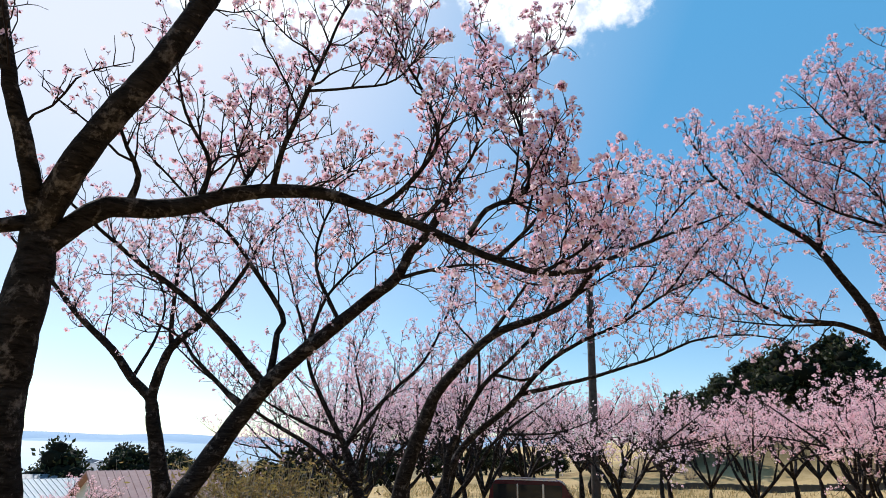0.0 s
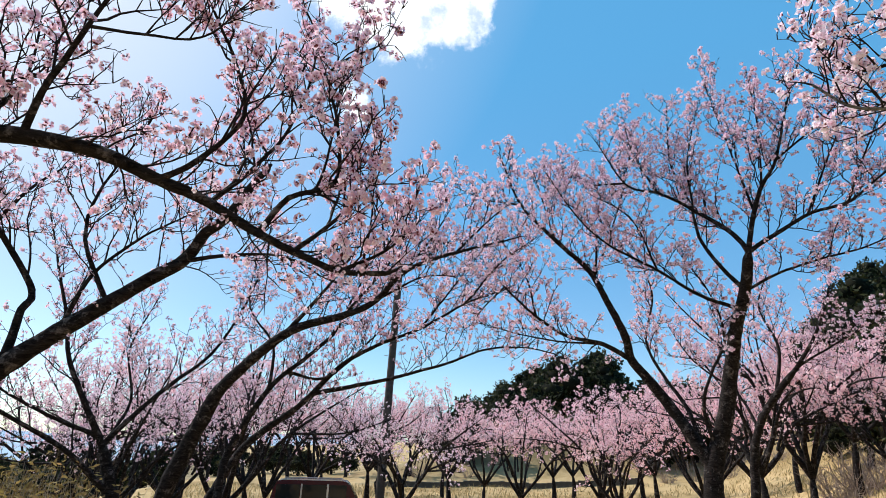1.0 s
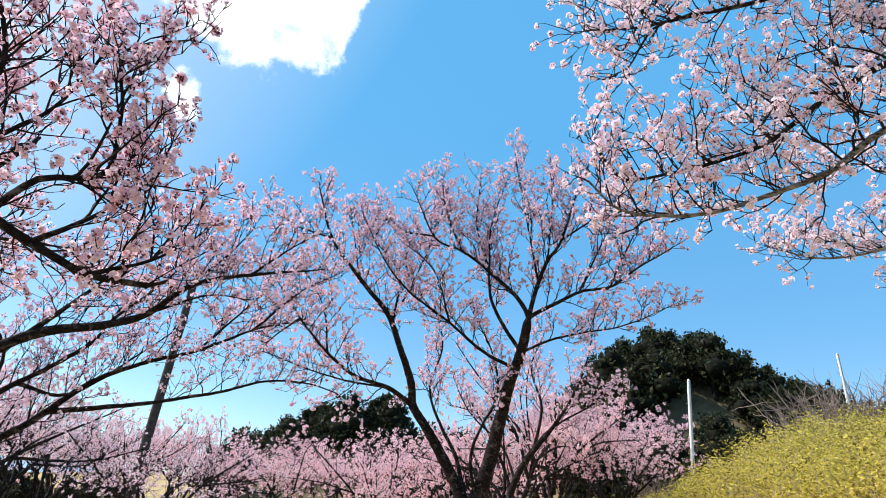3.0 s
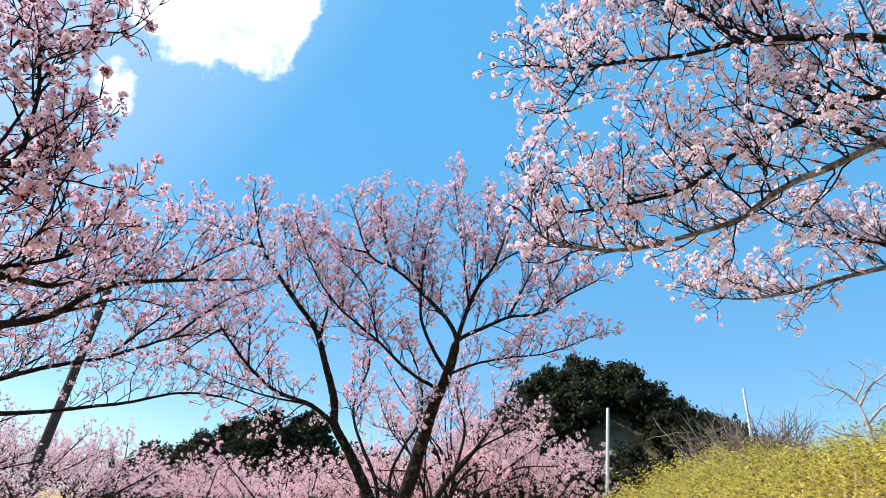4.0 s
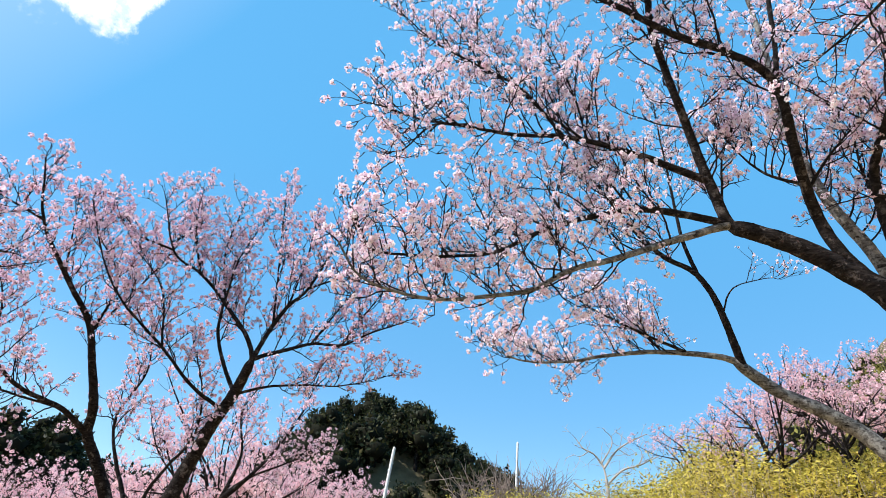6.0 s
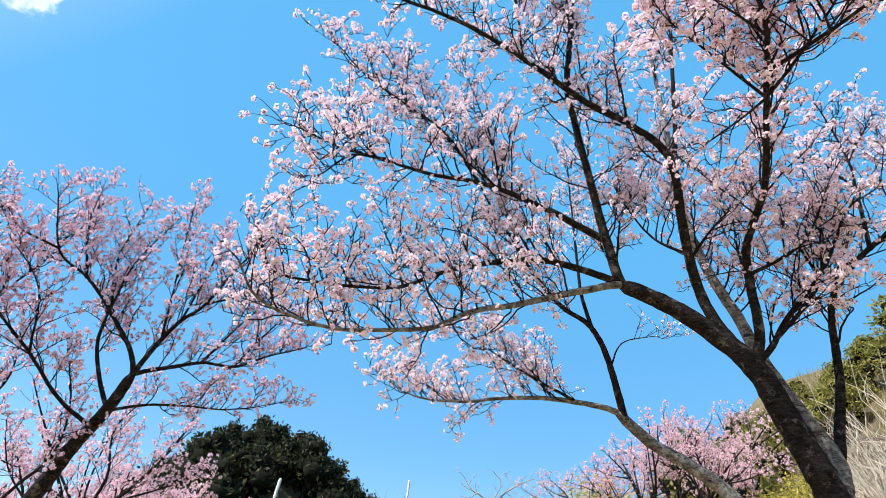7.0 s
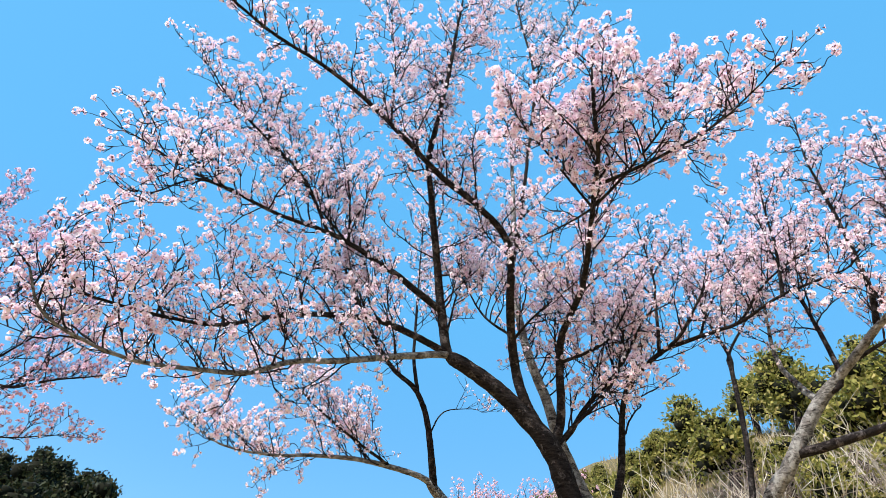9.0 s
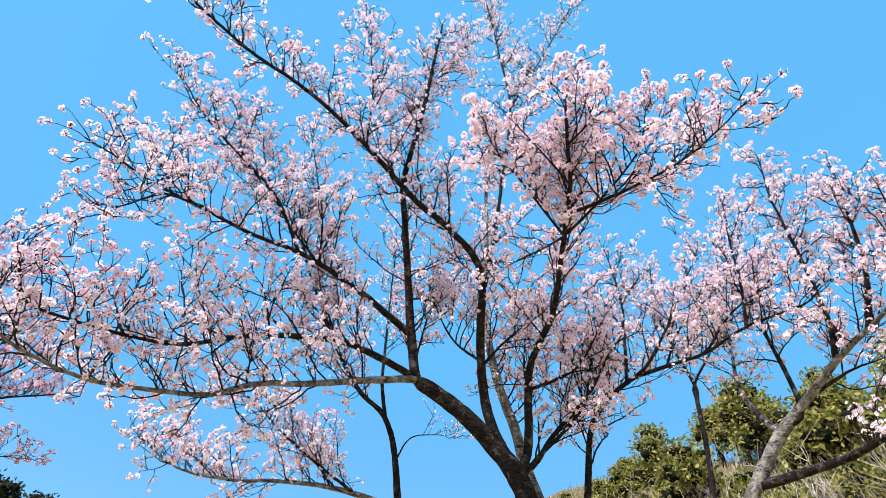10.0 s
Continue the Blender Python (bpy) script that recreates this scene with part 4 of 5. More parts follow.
base = on_ground(-0.91, 10.39, 0.12)
limbs = [
    ("trunk", [base, (-1.10, 10.14, -0.06), (-1.27, 9.92, 0.82), (-1.54, 9.88, 1.58)], 0.149, 0.09, 1, 1.0),
    ("limb", [(-1.44, 9.89, 1.30), (-1.53, 9.88, 1.56), (-1.90, 9.77, 2.19), (-2.16, 9.66, 2.73), (-2.29, 9.58, 3.28), (-2.54, 9.47, 4.03), (-2.74, 9.20, 4.75)], 0.07, 0.01, 0.3, 1.0),
    ("limb", [(-1.44, 9.89, 1.30), (-1.53, 9.88, 1.56), (-1.13, 9.99, 2.13), (-0.77, 10.07, 2.52), (-0.30, 10.20, 3.03), (0.09, 10.10, 3.83), (0.38, 9.99, 4.77)], 0.06, 0.01, 0.3, 1.0),
    ("limb", [(-1.29, 9.92, 0.88), (-1.94, 9.61, 1.49), (-2.78, 9.19, 2.01), (-3.56, 8.70, 2.58), (-3.97, 8.30, 3.01)], 0.06, 0.01, 0.35, 0.7),
    ("limb", [(-1.44, 9.89, 1.30), (-1.53, 9.88, 1.56), (-1.35, 10.21, 2.23), (-1.53, 10.39, 3.03), (-1.29, 10.52, 3.90)], 0.04, 0.01, 0.3, 1.0),
    ("limb", [(-1.61, 9.86, 1.69), (-2.36, 9.61, 2.00), (-3.05, 9.31, 2.40), (-3.38, 9.09, 2.72)], 0.045, 0.01, 0.3, 0.7),
]
cherry_tree(base, limbs, 19, "cherry tree with crossing crooked limbs", near=False, petals=PETAL_MID, per=3.5, size=0.022, share=0.7, budded=0.6, long=1.35)

base = on_ground(9.74, 9.28, 0.12)
limbs = [
    ("trunk", [base, (9.80, 9.22, 0.69), (9.86, 9.16, 1.66), (9.86, 8.86, 2.39), (9.95, 8.46, 2.90), (10.10, 8.12, 3.30)], 0.138, 0.07, 1, 1.0),
    ("limb", [(10.02, 8.31, 3.08), (10.09, 8.13, 3.29), (10.29, 7.73, 3.94), (10.40, 7.40, 4.76), (10.41, 7.21, 5.48)], 0.06, 0.01, 0.2, 1.0),
    ("limb", [(9.94, 8.49, 2.86), (10.11, 8.42, 3.74), (10.05, 8.66, 4.62), (10.22, 8.45, 5.41)], 0.05, 0.01, 0.2, 1.0),
    ("limb", [(10.02, 8.31, 3.08), (10.09, 8.13, 3.29), (10.69, 7.69, 3.76), (11.17, 7.16, 4.14)], 0.04, 0.01, 0.2, 1.0),
    ("limb", [(9.86, 8.94, 2.20), (9.91, 9.40, 2.92), (9.50, 10.08, 3.66), (9.32, 10.51, 4.47)], 0.04, 0.01, 0.3, 1.0),
]
cherry_tree(base, limbs, 20, "smaller cherry tree in pink bloom behind the forked one", near=False, petals=PETAL_MID, per=4, size=0.022, share=0.8)

# ---------------------------------------------------------------- cherry trees farther off
def polar(az, d, sink=0.05):
    return on_ground(d * math.sin(radians(az)), d * math.cos(radians(az)), sink)


def open_crown(seed, tall=4.6, wide=2.9, stems=5):
    """Limbs of a low, spreading orchard cherry standing at the origin."""
    rng = np.random.default_rng(seed)
    fork = np.array([rng.normal(0, 0.12), rng.normal(0, 0.12), 1.15 + 0.45 * rng.random()])
    limbs = [("trunk", [(0, 0, 0), tuple(fork * 0.5 + rng.normal(0, 0.04, 3)), tuple(fork)], 0.13, 0.10, 1, 1.0)]
    for i in range(stems):
        a = 2 * np.pi * (i + 0.6 * rng.random()) / stems
        out = np.array([np.cos(a), np.sin(a), 0])
        reach, top = wide * (0.6 + 0.5 * rng.random()), tall * (0.7 + 0.3 * rng.random())
        mid = fork + out * reach * 0.45 + np.array([0, 0, (top - fork[2]) * (0.52 + 0.15 * rng.random())]) + rng.normal(0, 0.12, 3)
        end = fork + out * reach + np.array([0, 0, top - fork[2]]) + rng.normal(0, 0.15, 3)
        low = fork + out * reach * 1.15 + np.array([0, 0, (top - fork[2]) * 0.70]) + rng.normal(0, 0.2, 3)
        up = fork + out * reach * 0.35 + np.array([0, 0, (top - fork[2]) * 1.05]) + rng.normal(0, 0.2, 3)
        limbs.append(("limb", [tuple(fork), tuple(fork * 0.5 + mid * 0.5 + rng.normal(0, 0.08, 3)), tuple(mid), tuple(end)], 0.075, 0.012, 0.3, 1.0))
        limbs.append(("limb", [tuple(mid), tuple((mid + low) / 2 + rng.normal(0, 0.1, 3)), tuple(low)], 0.035, 0.01, 0.1, 1.0))
        limbs.append(("limb", [tuple(fork * 0.5 + mid * 0.5), tuple((mid + up) / 2 + rng.normal(0, 0.1, 3)), tuple(up)], 0.04, 0.01, 0.25, 1.0))
    return limbs


orchard = []
for k in range(4):
    orchard.append(cherry_tree((0, 0, 0), open_crown(40 + k, 4.5 + 0.25 * k, 2.8 + 0.15 * k, 5 + k % 2), 60 + k,
                               "spreading orchard cherry tree covered in pink blossom", near=False, far=True, long=1.1, gap=0.32, twig=0.42, twig_gap=0.20, flower_gap=0.13, lift=0.3, step=0.2,
                               thick=0.013, spur=0.08, per=4, size=0.040, spread=0.07, petals=PETAL_DEEP, budded=0.04, group="cherry orchard in the field"))
grove = []
for k in range(3):
    grove.append(cherry_tree((0, 0, 0), open_crown(45 + k, 4.4 + 0.3 * k, 2.9, 4 + k % 2), 65 + k, "spreading cherry tree with fine dark twigs and thin pink bloom",
                             near=False, far=True, long=1.3, gap=0.17, twig=0.36, twig_gap=0.13, flower_gap=0.12, lift=0.2, step=0.14,
                             thick=0.009, per=3.5, size=0.026, spread=0.035, petals=PETAL_MID, budded=0.3, share=0.75, group="cherry trees behind the terrace"))


def stand(kinds, spots, seed, grown=1.0):
    """Trees at bearings and distances from the walk's start, each with its size."""
    r = np.random.default_rng(seed)
    for k, (az, d, size) in enumerate(spots):
        size = size * grown if size > 0.65 else size
        place = Matrix.Translation(polar(az, d)) @ pose(0, 0, 0, 0, 0, float(r.random() * 360)) @ Matrix.Diagonal((size, size, size * (0.9 + 0.2 * r.random()), 1))
        tree = kinds[k] if k < len(kinds) else copy_thing(kinds[k % len(kinds)], Matrix.Identity(4))
        tree.matrix_basis = place


stand(orchard, [(21, 25, 0.9), (27, 23, 0.85), (30, 30, 1.0), (34.5, 24, 0.95), (39, 28, 1.0), (43, 21, 0.95), (47, 25, 1.05), (51, 19, 1.0),
                (54, 23, 1.0), (56.5, 20.5, 0.7), (58.5, 27, 0.85), (36, 19, 0.8), (48, 17, 0.9), (2.5, 22, 1.0), (9, 30, 1.0), (14, 38, 1.1), (20, 36, 1.0),
                (32, 40, 1.1), (38, 39, 1.1), (44, 36, 1.1), (50, 33, 1.1), (55, 32, 1.15), (6, 44, 1.1), (11, 52, 1.2), (17, 50, 1.2), (1, 35, 1.1),
                (-3, 28, 1.0), (-9, 23, 0.95), (-1, 50, 1.1), (24, 30, 0.85), (97.5, 14.5, 0.58), (104.5, 16.5, 0.60), (101.5, 15.2, 0.57), (92, 15.5, 0.5), (95, 14.6, 0.5), (99.5, 16.4, 0.60), (102.5, 13.8, 0.5),
                (1, 26, 1.0), (13, 27, 1.0), (-30, 21, 0.42)], 5, 1.1)
stand(grove, [(16.5, 15.5, 0.85), (-7, 15.5, 0.9), (1, 13.5, 0.95), (-12, 17, 0.9), (-4, 19, 0.95), (4.5, 18, 0.9), (16.5, 24, 0.9), (8, 25, 1.0), (-8.5, 12.5, 0.8)], 6)

# ---------------------------------------------------------------- evergreen woods on the hills
def blob_cloud(blobs, n, rng, size, mat, name, parent, flat=0.55, label=""):
    """Many small leaves on the outside of overlapping rounded clumps."""
    vol = np.array([b[3] ** 2 for b in blobs])
    pick = rng.choice(len(blobs), n, p=vol / vol.sum())
    c = np.array([b[:3] for b in blobs])[pick]
    r = np.array([b[3] for b in blobs])[pick]
    d = unit(rng.standard_normal((n, 3)) + np.array([0, 0, 0.25]))
    lump = 1 + 0.16 * np.sin(d[:, 0] * 9 + r * 7) * np.sin(d[:, 1] * 8 + r * 3) + 0.10 * rng.standard_normal(n)
    pos = c + d * (r * lump)[:, None] * np.array([1, 1, 0.85])
    head = d * flat + unit(rng.standard_normal((n, 3)))
    v, f = scatter(LEAF_V, LEAF_F, pos, head, size * (0.6 + 0.8 * rng.random(n)), rng)
    return tagged(part_mesh(name, mesh_of(name, v, f, mat), parent, label), kind="stuff")


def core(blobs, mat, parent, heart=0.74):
    """The dense inside of a crown, its shade painted by the dark material."""
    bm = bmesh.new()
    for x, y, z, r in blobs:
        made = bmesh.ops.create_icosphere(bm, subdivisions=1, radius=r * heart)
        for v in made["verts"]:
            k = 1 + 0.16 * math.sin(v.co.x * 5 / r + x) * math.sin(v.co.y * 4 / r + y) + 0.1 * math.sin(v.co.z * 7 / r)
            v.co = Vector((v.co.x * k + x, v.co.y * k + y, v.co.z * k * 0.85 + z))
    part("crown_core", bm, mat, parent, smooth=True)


def broadleaf(seed, mat, label, tall=6.0, wide=2.6, leaves=900, size=0.40, clumps=14, heart=0.74, puff=1.0):
    rng = np.random.default_rng(seed)
    root = thing("evergreen_tree", (0, 0, 0), label, "tree", "evergreen trees on the hills")
    v, f = tubes([(np.array([(0, 0, -0.5), (0.05, 0.1, tall * 0.3), (0, 0, tall * 0.75)]), np.array([0.22, 0.17, 0.07]))], 7)
    part_mesh("trunk", mesh_of("trunk", v, f, BARK, True), root)
    blobs = []
    for i in range(clumps):
        h = rng.random()
        a, rad = rng.random() * 2 * np.pi, wide * 0.62 * (1 - 0.65 * h) * np.sqrt(rng.random())
        blobs.append((rad * np.cos(a), rad * np.sin(a), tall * (0.30 + 0.55 * h), wide * puff * (0.50 - 0.2 * h) * (0.8 + 0.4 * rng.random())))
    core(blobs, INNER_SHADE, root, heart)
    blob_cloud(blobs, leaves, rng, size, mat, "crown", root)
    return root


def conifer(seed):
    rng = np.random.default_rng(seed)
    root = thing("conifer", (0, 0, 0), "dark narrow conifer on the ridge", "tree", "evergreen trees on the hills")
    v, f = tubes([(np.array([(0, 0, -0.5), (0, 0, 3.0), (0, 0, 6.2)]), np.array([0.18, 0.12, 0.03]))], 6)
    part_mesh("trunk", mesh_of("trunk", v, f, BARK, True), root)
    blobs = [(0.25 * rng.normal(), 0.25 * rng.normal(), 1.6 + 0.75 * i, 1.15 - 0.14 * i) for i in range(7)]
    core(blobs, INNER_SHADE, root)
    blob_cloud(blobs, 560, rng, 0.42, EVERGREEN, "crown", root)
    return root


def strew(kinds, places, seed, lo=0.8, hi=1.25):
    r = np.random.default_rng(seed)
    used = set()
    for k, (x, y, extra) in enumerate(places):
        src = kinds[k % len(kinds)]
        s = extra * (lo + (hi - lo) * r.random())
        m = Matrix.Translation(on_ground(x, y, 0.2)) @ pose(0, 0, 0, 0, 0, float(r.random() * 360)) @ Matrix.Diagonal((s, s, s, 1))
        if src.name in used:
            src = copy_thing(src, Matrix.Identity(4))
        else:
            used.add(src.name)
        src.matrix_basis = m


DARK = "dark evergreen broadleaf tree in dense hill woods"
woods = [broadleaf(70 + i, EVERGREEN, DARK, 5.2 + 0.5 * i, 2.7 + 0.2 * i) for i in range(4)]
DOME = ((51, 53.4, 55.6, 58, 61.5, 65, 67, 69, 71.4, 74, 78), (9.5, 11.8, 14.5, 16.2, 17.1, 16.6, 15.3, 13.6, 12.2, 11.2, 9.8))
KNOLL = ((20, 23, 26, 31.7, 37, 42, 46), (4.0, 5.7, 7.9, 9.6, 10.1, 9.2, 7.0))
STEEP = ((99, 103, 107, 112, 117, 122, 133, 142, 165), (19.0, 21.0, 22.4, 24.9, 28.0, 30.5, 32.0, 33.5, 33.0))


def wooded(skyline, n, d0, d1, tall, seed, lo=0.3, hi=1.0, depth=0.35):
    """Places for trees under a skyline given as bearings and rising angles seen from the walk's start."""
    r = np.random.default_rng(seed)
    out = []
    while len(out) < n:
        az = skyline[0][0] + (skyline[0][-1] - skyline[0][0]) * r.random()
        d = d0 + (d1 - d0) * r.random()
        x, y = d * math.sin(radians(az)), d * math.cos(radians(az))
        top = 1.6 + d * math.tan(radians(np.interp(az, *skyline) * (1 - depth * r.random() ** 2)))
        size = (top - float(height(x, y))) / tall
        if size < lo:
            size = lo * (0.8 + 0.3 * r.random()) if float(height(x, y)) + lo * tall < top + 1.0 else 0
        if size > 0:
            out.append((x, y, min(size, hi)))
    return out


strew(woods, wooded(DOME, 84, 46, 62, 6.0, 8) + wooded(KNOLL, 46, 52, 64, 6.0, 9), 9, 0.92, 1.06)
strew(woods, wooded(((52, 58, 64, 68, 72), (6.5, 8.0, 9.0, 9.4, 9.4)), 46, 31, 47, 6.0, 15, 0.3, 0.6, 0.4)
      + wooded(((-8, 2, 14), (0.4, 0.5, 0.6)), 26, 56, 66, 6.0, 16, 0.3, 0.6, 0.4) + [(-2.75, 12.6, 0.26), (-2.2, 13.4, 0.22)], 17, 0.92, 1.06)
cones = [conifer(80), conifer(81)]
strew(cones, [(*p[:2], p[2] * 0.95) for p in wooded(((66, 70, 75), (15.2, 12.9, 11.2)), 14, 57, 63, 6.6, 12, 0.3, 0.7, 0.05)], 10)

SUNNY = "sunlit olive-green broadleaf tree on the steep hillside"
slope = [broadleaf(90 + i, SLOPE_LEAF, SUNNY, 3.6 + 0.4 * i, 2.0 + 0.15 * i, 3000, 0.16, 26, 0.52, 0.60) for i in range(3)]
strew(slope, wooded(STEEP, 50, 19, 33, 4.2, 11, 0.42, 1.35, 0.5) + wooded(((109, 118, 128, 140), (21.0, 23.0, 25.5, 27.0)), 12, 15.5, 19.5, 4.2, 14, 0.3, 0.6, 0.3) + wooded(((102, 107, 112, 118), (20.4, 22.0, 24.6, 28.0)), 24, 21, 34, 4.2, 13, 0.3, 0.9, 0.3), 11, 0.9, 1.08)

# ---------------------------------------------------------------- dwarf bamboo on the bank
def leaf_thicket(name, points, heights, per, size, mat, stem_mat, rng, label, category):
    """Upright thin culms with drooping lance leaves: countless, so one thing of kind stuff."""
    root = thing(name, (0, 0, 0), label, category, kind="stuff")
    n = len(points)
    lean = rng.normal(0, 0.16, (n, 2))
    tops = points + np.column_stack([lean * heights[:, None], heights])
    lines = [(np.array([p, (p + q) / 2 + rng.normal(0, 0.03, 3), q]), np.array([0.005, 0.004, 0.002])) for p, q in zip(points, tops)]
    v, f = tubes(lines, 3)
    tagged(part_mesh("culm", mesh_of("culm", v, f, stem_mat), root), kind="stuff")
    idx = np.repeat(np.arange(n), per)
    t = 0.12 + 0.93 * rng.random(len(idx)) ** 0.8
    pos = points[idx] + (tops - points)[idx] * t[:, None] + rng.normal(0, 0.10, (len(idx), 3))
    head = rng.standard_normal((len(idx), 3)) * np.array([1, 1, 0.6]) + np.array([0, 0, -0.2])
    thin = LEAF_V * np.array([0.55, 1, 1])
    v, f = scatter(thin, LEAF_F, pos, head, size * (0.6 + 0.8 * rng.random(len(idx))), rng)
    tagged(part_mesh("leaf", mesh_of("leaf", v, f, mat), root), kind="stuff")
    return root


rng = np.random.default_rng(21)
az = np.radians(58 + 52 * rng.random(5200))
d = 10.5 + 13.5 * rng.random(5200) ** 0.8
x, y = d * np.sin(az), d * np.cos(az)
keep = (d > 12.6 + 4 * smoothstep(78, 60, np.degrees(az))) & (np.sin(x * 1.9) * np.sin(y * 1.6 + x) > -0.7)
x, y = x[keep], y[keep]
tall = 0.75 + 0.7 * smoothstep(4, 8, y) + 0.85 * smoothstep(1.0, -1.0, y) + 0.3 * np.sin(x * 0.8 + 1) * np.sin(y * 0.9) + 0.34 * np.sin(x * 3.1) * np.sin(y * 2.9 + x) + 0.18 * np.sin(x * 6.3 + y) * np.sin(y * 7.1) + 0.4 * rng.random(len(x)) ** 2
tall = tall * (0.45 + 0.55 * smoothstep(59, 70, np.degrees(np.arctan2(x, y))))
tall = tall * (1 - 0.55 * smoothstep(91, 99, np.degrees(np.arctan2(x, y))))
leaf_thicket("bamboo_grass", np.column_stack([x, y, height(x, y) - 0.05]), tall, 42, 0.10, BAMBOO, DRYSTEM, rng,
             "yellow-green dwarf bamboo thicket covering the bank", "bamboo grass")
x, y = -3.1 + rng.normal(0, 0.75, 700), 10.6 + rng.normal(0, 0.6, 700)
leaf_thicket("weed_patch", np.column_stack([x, y, height(x, y) - 0.05]), 1.1 + 0.9 * rng.random(700), 16, 0.10, WEED, DRYSTEM, rng,
             "brown and olive weeds and dry stalks at the edge of the terrace", "weeds")


# ---------------------------------------------------------------- bare shrubs and the dead tree
def bare_shrub(seed, label, tall=2.2, stems=26, radius=0.016, mat=None, fine=8, twig=0.007):
    rng = np.random.default_rng(seed)
    root = thing("bare_shrub", (0, 0, 0), label, "shrub", "bare shrubs on the slope")
    thick, thin = [], []
    for _ in range(stems):
        a = rng.random() * 2 * np.pi
        st = sprout(np.array([0.15 * np.cos(a), 0.15 * np.sin(a), 0]), np.array([np.cos(a) * 0.8, np.sin(a) * 0.8, 1.1]),
                    tall * (0.6 + 0.5 * rng.random()), radius, rng, 0.22, 0.04, 8)
        thick.append(st)
        for _ in range(fine):
            k = rng.integers(1, 8)
            thin.append(sprout(st[0][k], st[0][k] - st[0][k - 1] + rng.standard_normal(3) * 0.22, 0.6 * (0.4 + rng.random()), twig, rng, 0.35, 0.1, 4))
    v, f = tubes(thick, 4)
    tagged(part_mesh("stem", mesh_of("stem", v, f, mat or DRYSTEM), root), kind="stuff")
    v, f = tubes(thin, 3)
    tagged(part_mesh("twigwork", mesh_of("twigwork", v, f, mat or DRYSTEM), root), kind="stuff")
    return root


shrubs = [bare_shrub(100, "leafless brown-grey shrub with fine twigs", 2.0, 26, 0.02, BROWNSTEM, 9, 0.011), bare_shrub(101, "leafless pale shrub with tangled dry twigs", 1.9, 26, 0.02, BROWNSTEM, 9, 0.011)]
rng = np.random.default_rng(23)
places = wooded(((72.3, 74.6, 77.0), (10.8, 12.6, 10.8)), 7, 25.5, 29.0, 2.1, 27, 0.8, 2.4, 0.12)
for _ in range(8):
    a, q = 52 + 12 * rng.random(), 22 + 6 * rng.random()
    places.append((q * math.sin(radians(a)), q * math.cos(radians(a)), 0.8))
for _ in range(16):
    a, q = 17 + 34 * rng.random(), 46 + 5 * rng.random()
    places.append((q * math.sin(radians(a)), q * math.cos(radians(a)), 0.7))
strew(shrubs, places, 24)
thickets = [bare_shrub(102, "pale leafless thicket of dry branches on the hillside", 2.0, 22, 0.014, PALESTEM, 8, 0.008),
            bare_shrub(103, "tan leafless bush on the steep hillside", 1.8, 20, 0.013, BROWNSTEM, 9, 0.008)]
strew(thickets, wooded(((112, 116, 122, 132, 148), (20.5, 21.5, 23.5, 26.0, 27.0)), 40, 14.0, 19.5, 2.1, 25, 0.6, 1.2, 0.35)
      + wooded(STEEP, 16, 19, 29, 2.3, 28, 0.6, 1.15, 0.5) + wooded(((101, 107, 112, 118), (20.0, 21.6, 23.8, 26.5)), 5, 22, 31, 2.3, 29, 0.45, 1.0, 0.3), 26, 0.9, 1.1)


def dead_tree():
    root = thing("dead_tree", on_ground(16.82, 1.91), "bleached bare dead tree leaning above the bamboo", "tree")
    o = np.array(root.location)
    branches = [
        ([(16.82, 1.92, 4.02), (16.82, 1.94, 4.56), (16.81, 1.99, 5.05), (16.80, 2.08, 5.33)], 0.090),
        ([(16.81, 2.05, 5.26), (16.68, 2.26, 5.52), (16.54, 2.52, 5.63), (16.50, 2.73, 5.90)], 0.045),
        ([(16.81, 2.02, 5.19), (16.94, 1.72, 5.66), (17.07, 1.40, 5.94), (17.21, 0.92, 6.22)], 0.050),
        ([(16.80, 2.07, 5.33), (16.83, 1.81, 5.78), (16.83, 1.81, 6.04), (16.71, 1.96, 6.16)], 0.035),
        ([(16.82, 1.96, 4.77), (16.96, 1.56, 5.19), (17.09, 1.14, 5.36), (17.32, 0.61, 5.68)], 0.050),
        ([(17.09, 1.14, 5.36), (17.10, 1.04, 5.65), (17.09, 1.15, 5.92)], 0.025),
        ([(16.49, 2.78, 4.73), (16.55, 2.45, 4.52), (16.82, 1.95, 4.48)], 0.045),
        ([(16.56, 2.38, 5.57), (16.42, 2.59, 5.39), (16.38, 2.82, 5.45)], 0.020),
        ([(16.95, 1.64, 5.74), (16.98, 1.38, 5.59), (16.99, 1.17, 5.67)], 0.020),
    ]
    rng = np.random.default_rng(31)
    fine = []
    for points, r in branches:
        p = spline(np.array(points) - o, 0.08)
        v, f = tubes([(p, np.linspace(0.72 * r, r * 0.22, len(p)))], 7, rng, 0.05)
        part_mesh("branch", mesh_of("branch", v, f, DEADWOOD, True), root)
        for k in range(3, len(p), 2):
            fine.append(sprout(p[k], unit(p[k] - p[k - 3]) + rng.standard_normal(3) * 0.7, 0.25 + 0.45 * rng.random(), 0.009, rng, 0.5, 0.1, 5))
            tip = fine[-1][0]
            for j in (2, 3):
                fine.append(sprout(tip[j], unit(tip[j] - tip[j - 1]) + rng.standard_normal(3) * 0.6, 0.12 + 0.2 * rng.random(), 0.006, rng, 0.5, 0.1, 4))
    v, f = tubes(fine, 4)
    tagged(part_mesh("twigwork", mesh_of("twigwork", v, f, DEADWOOD), root), kind="stuff")


dead_tree()

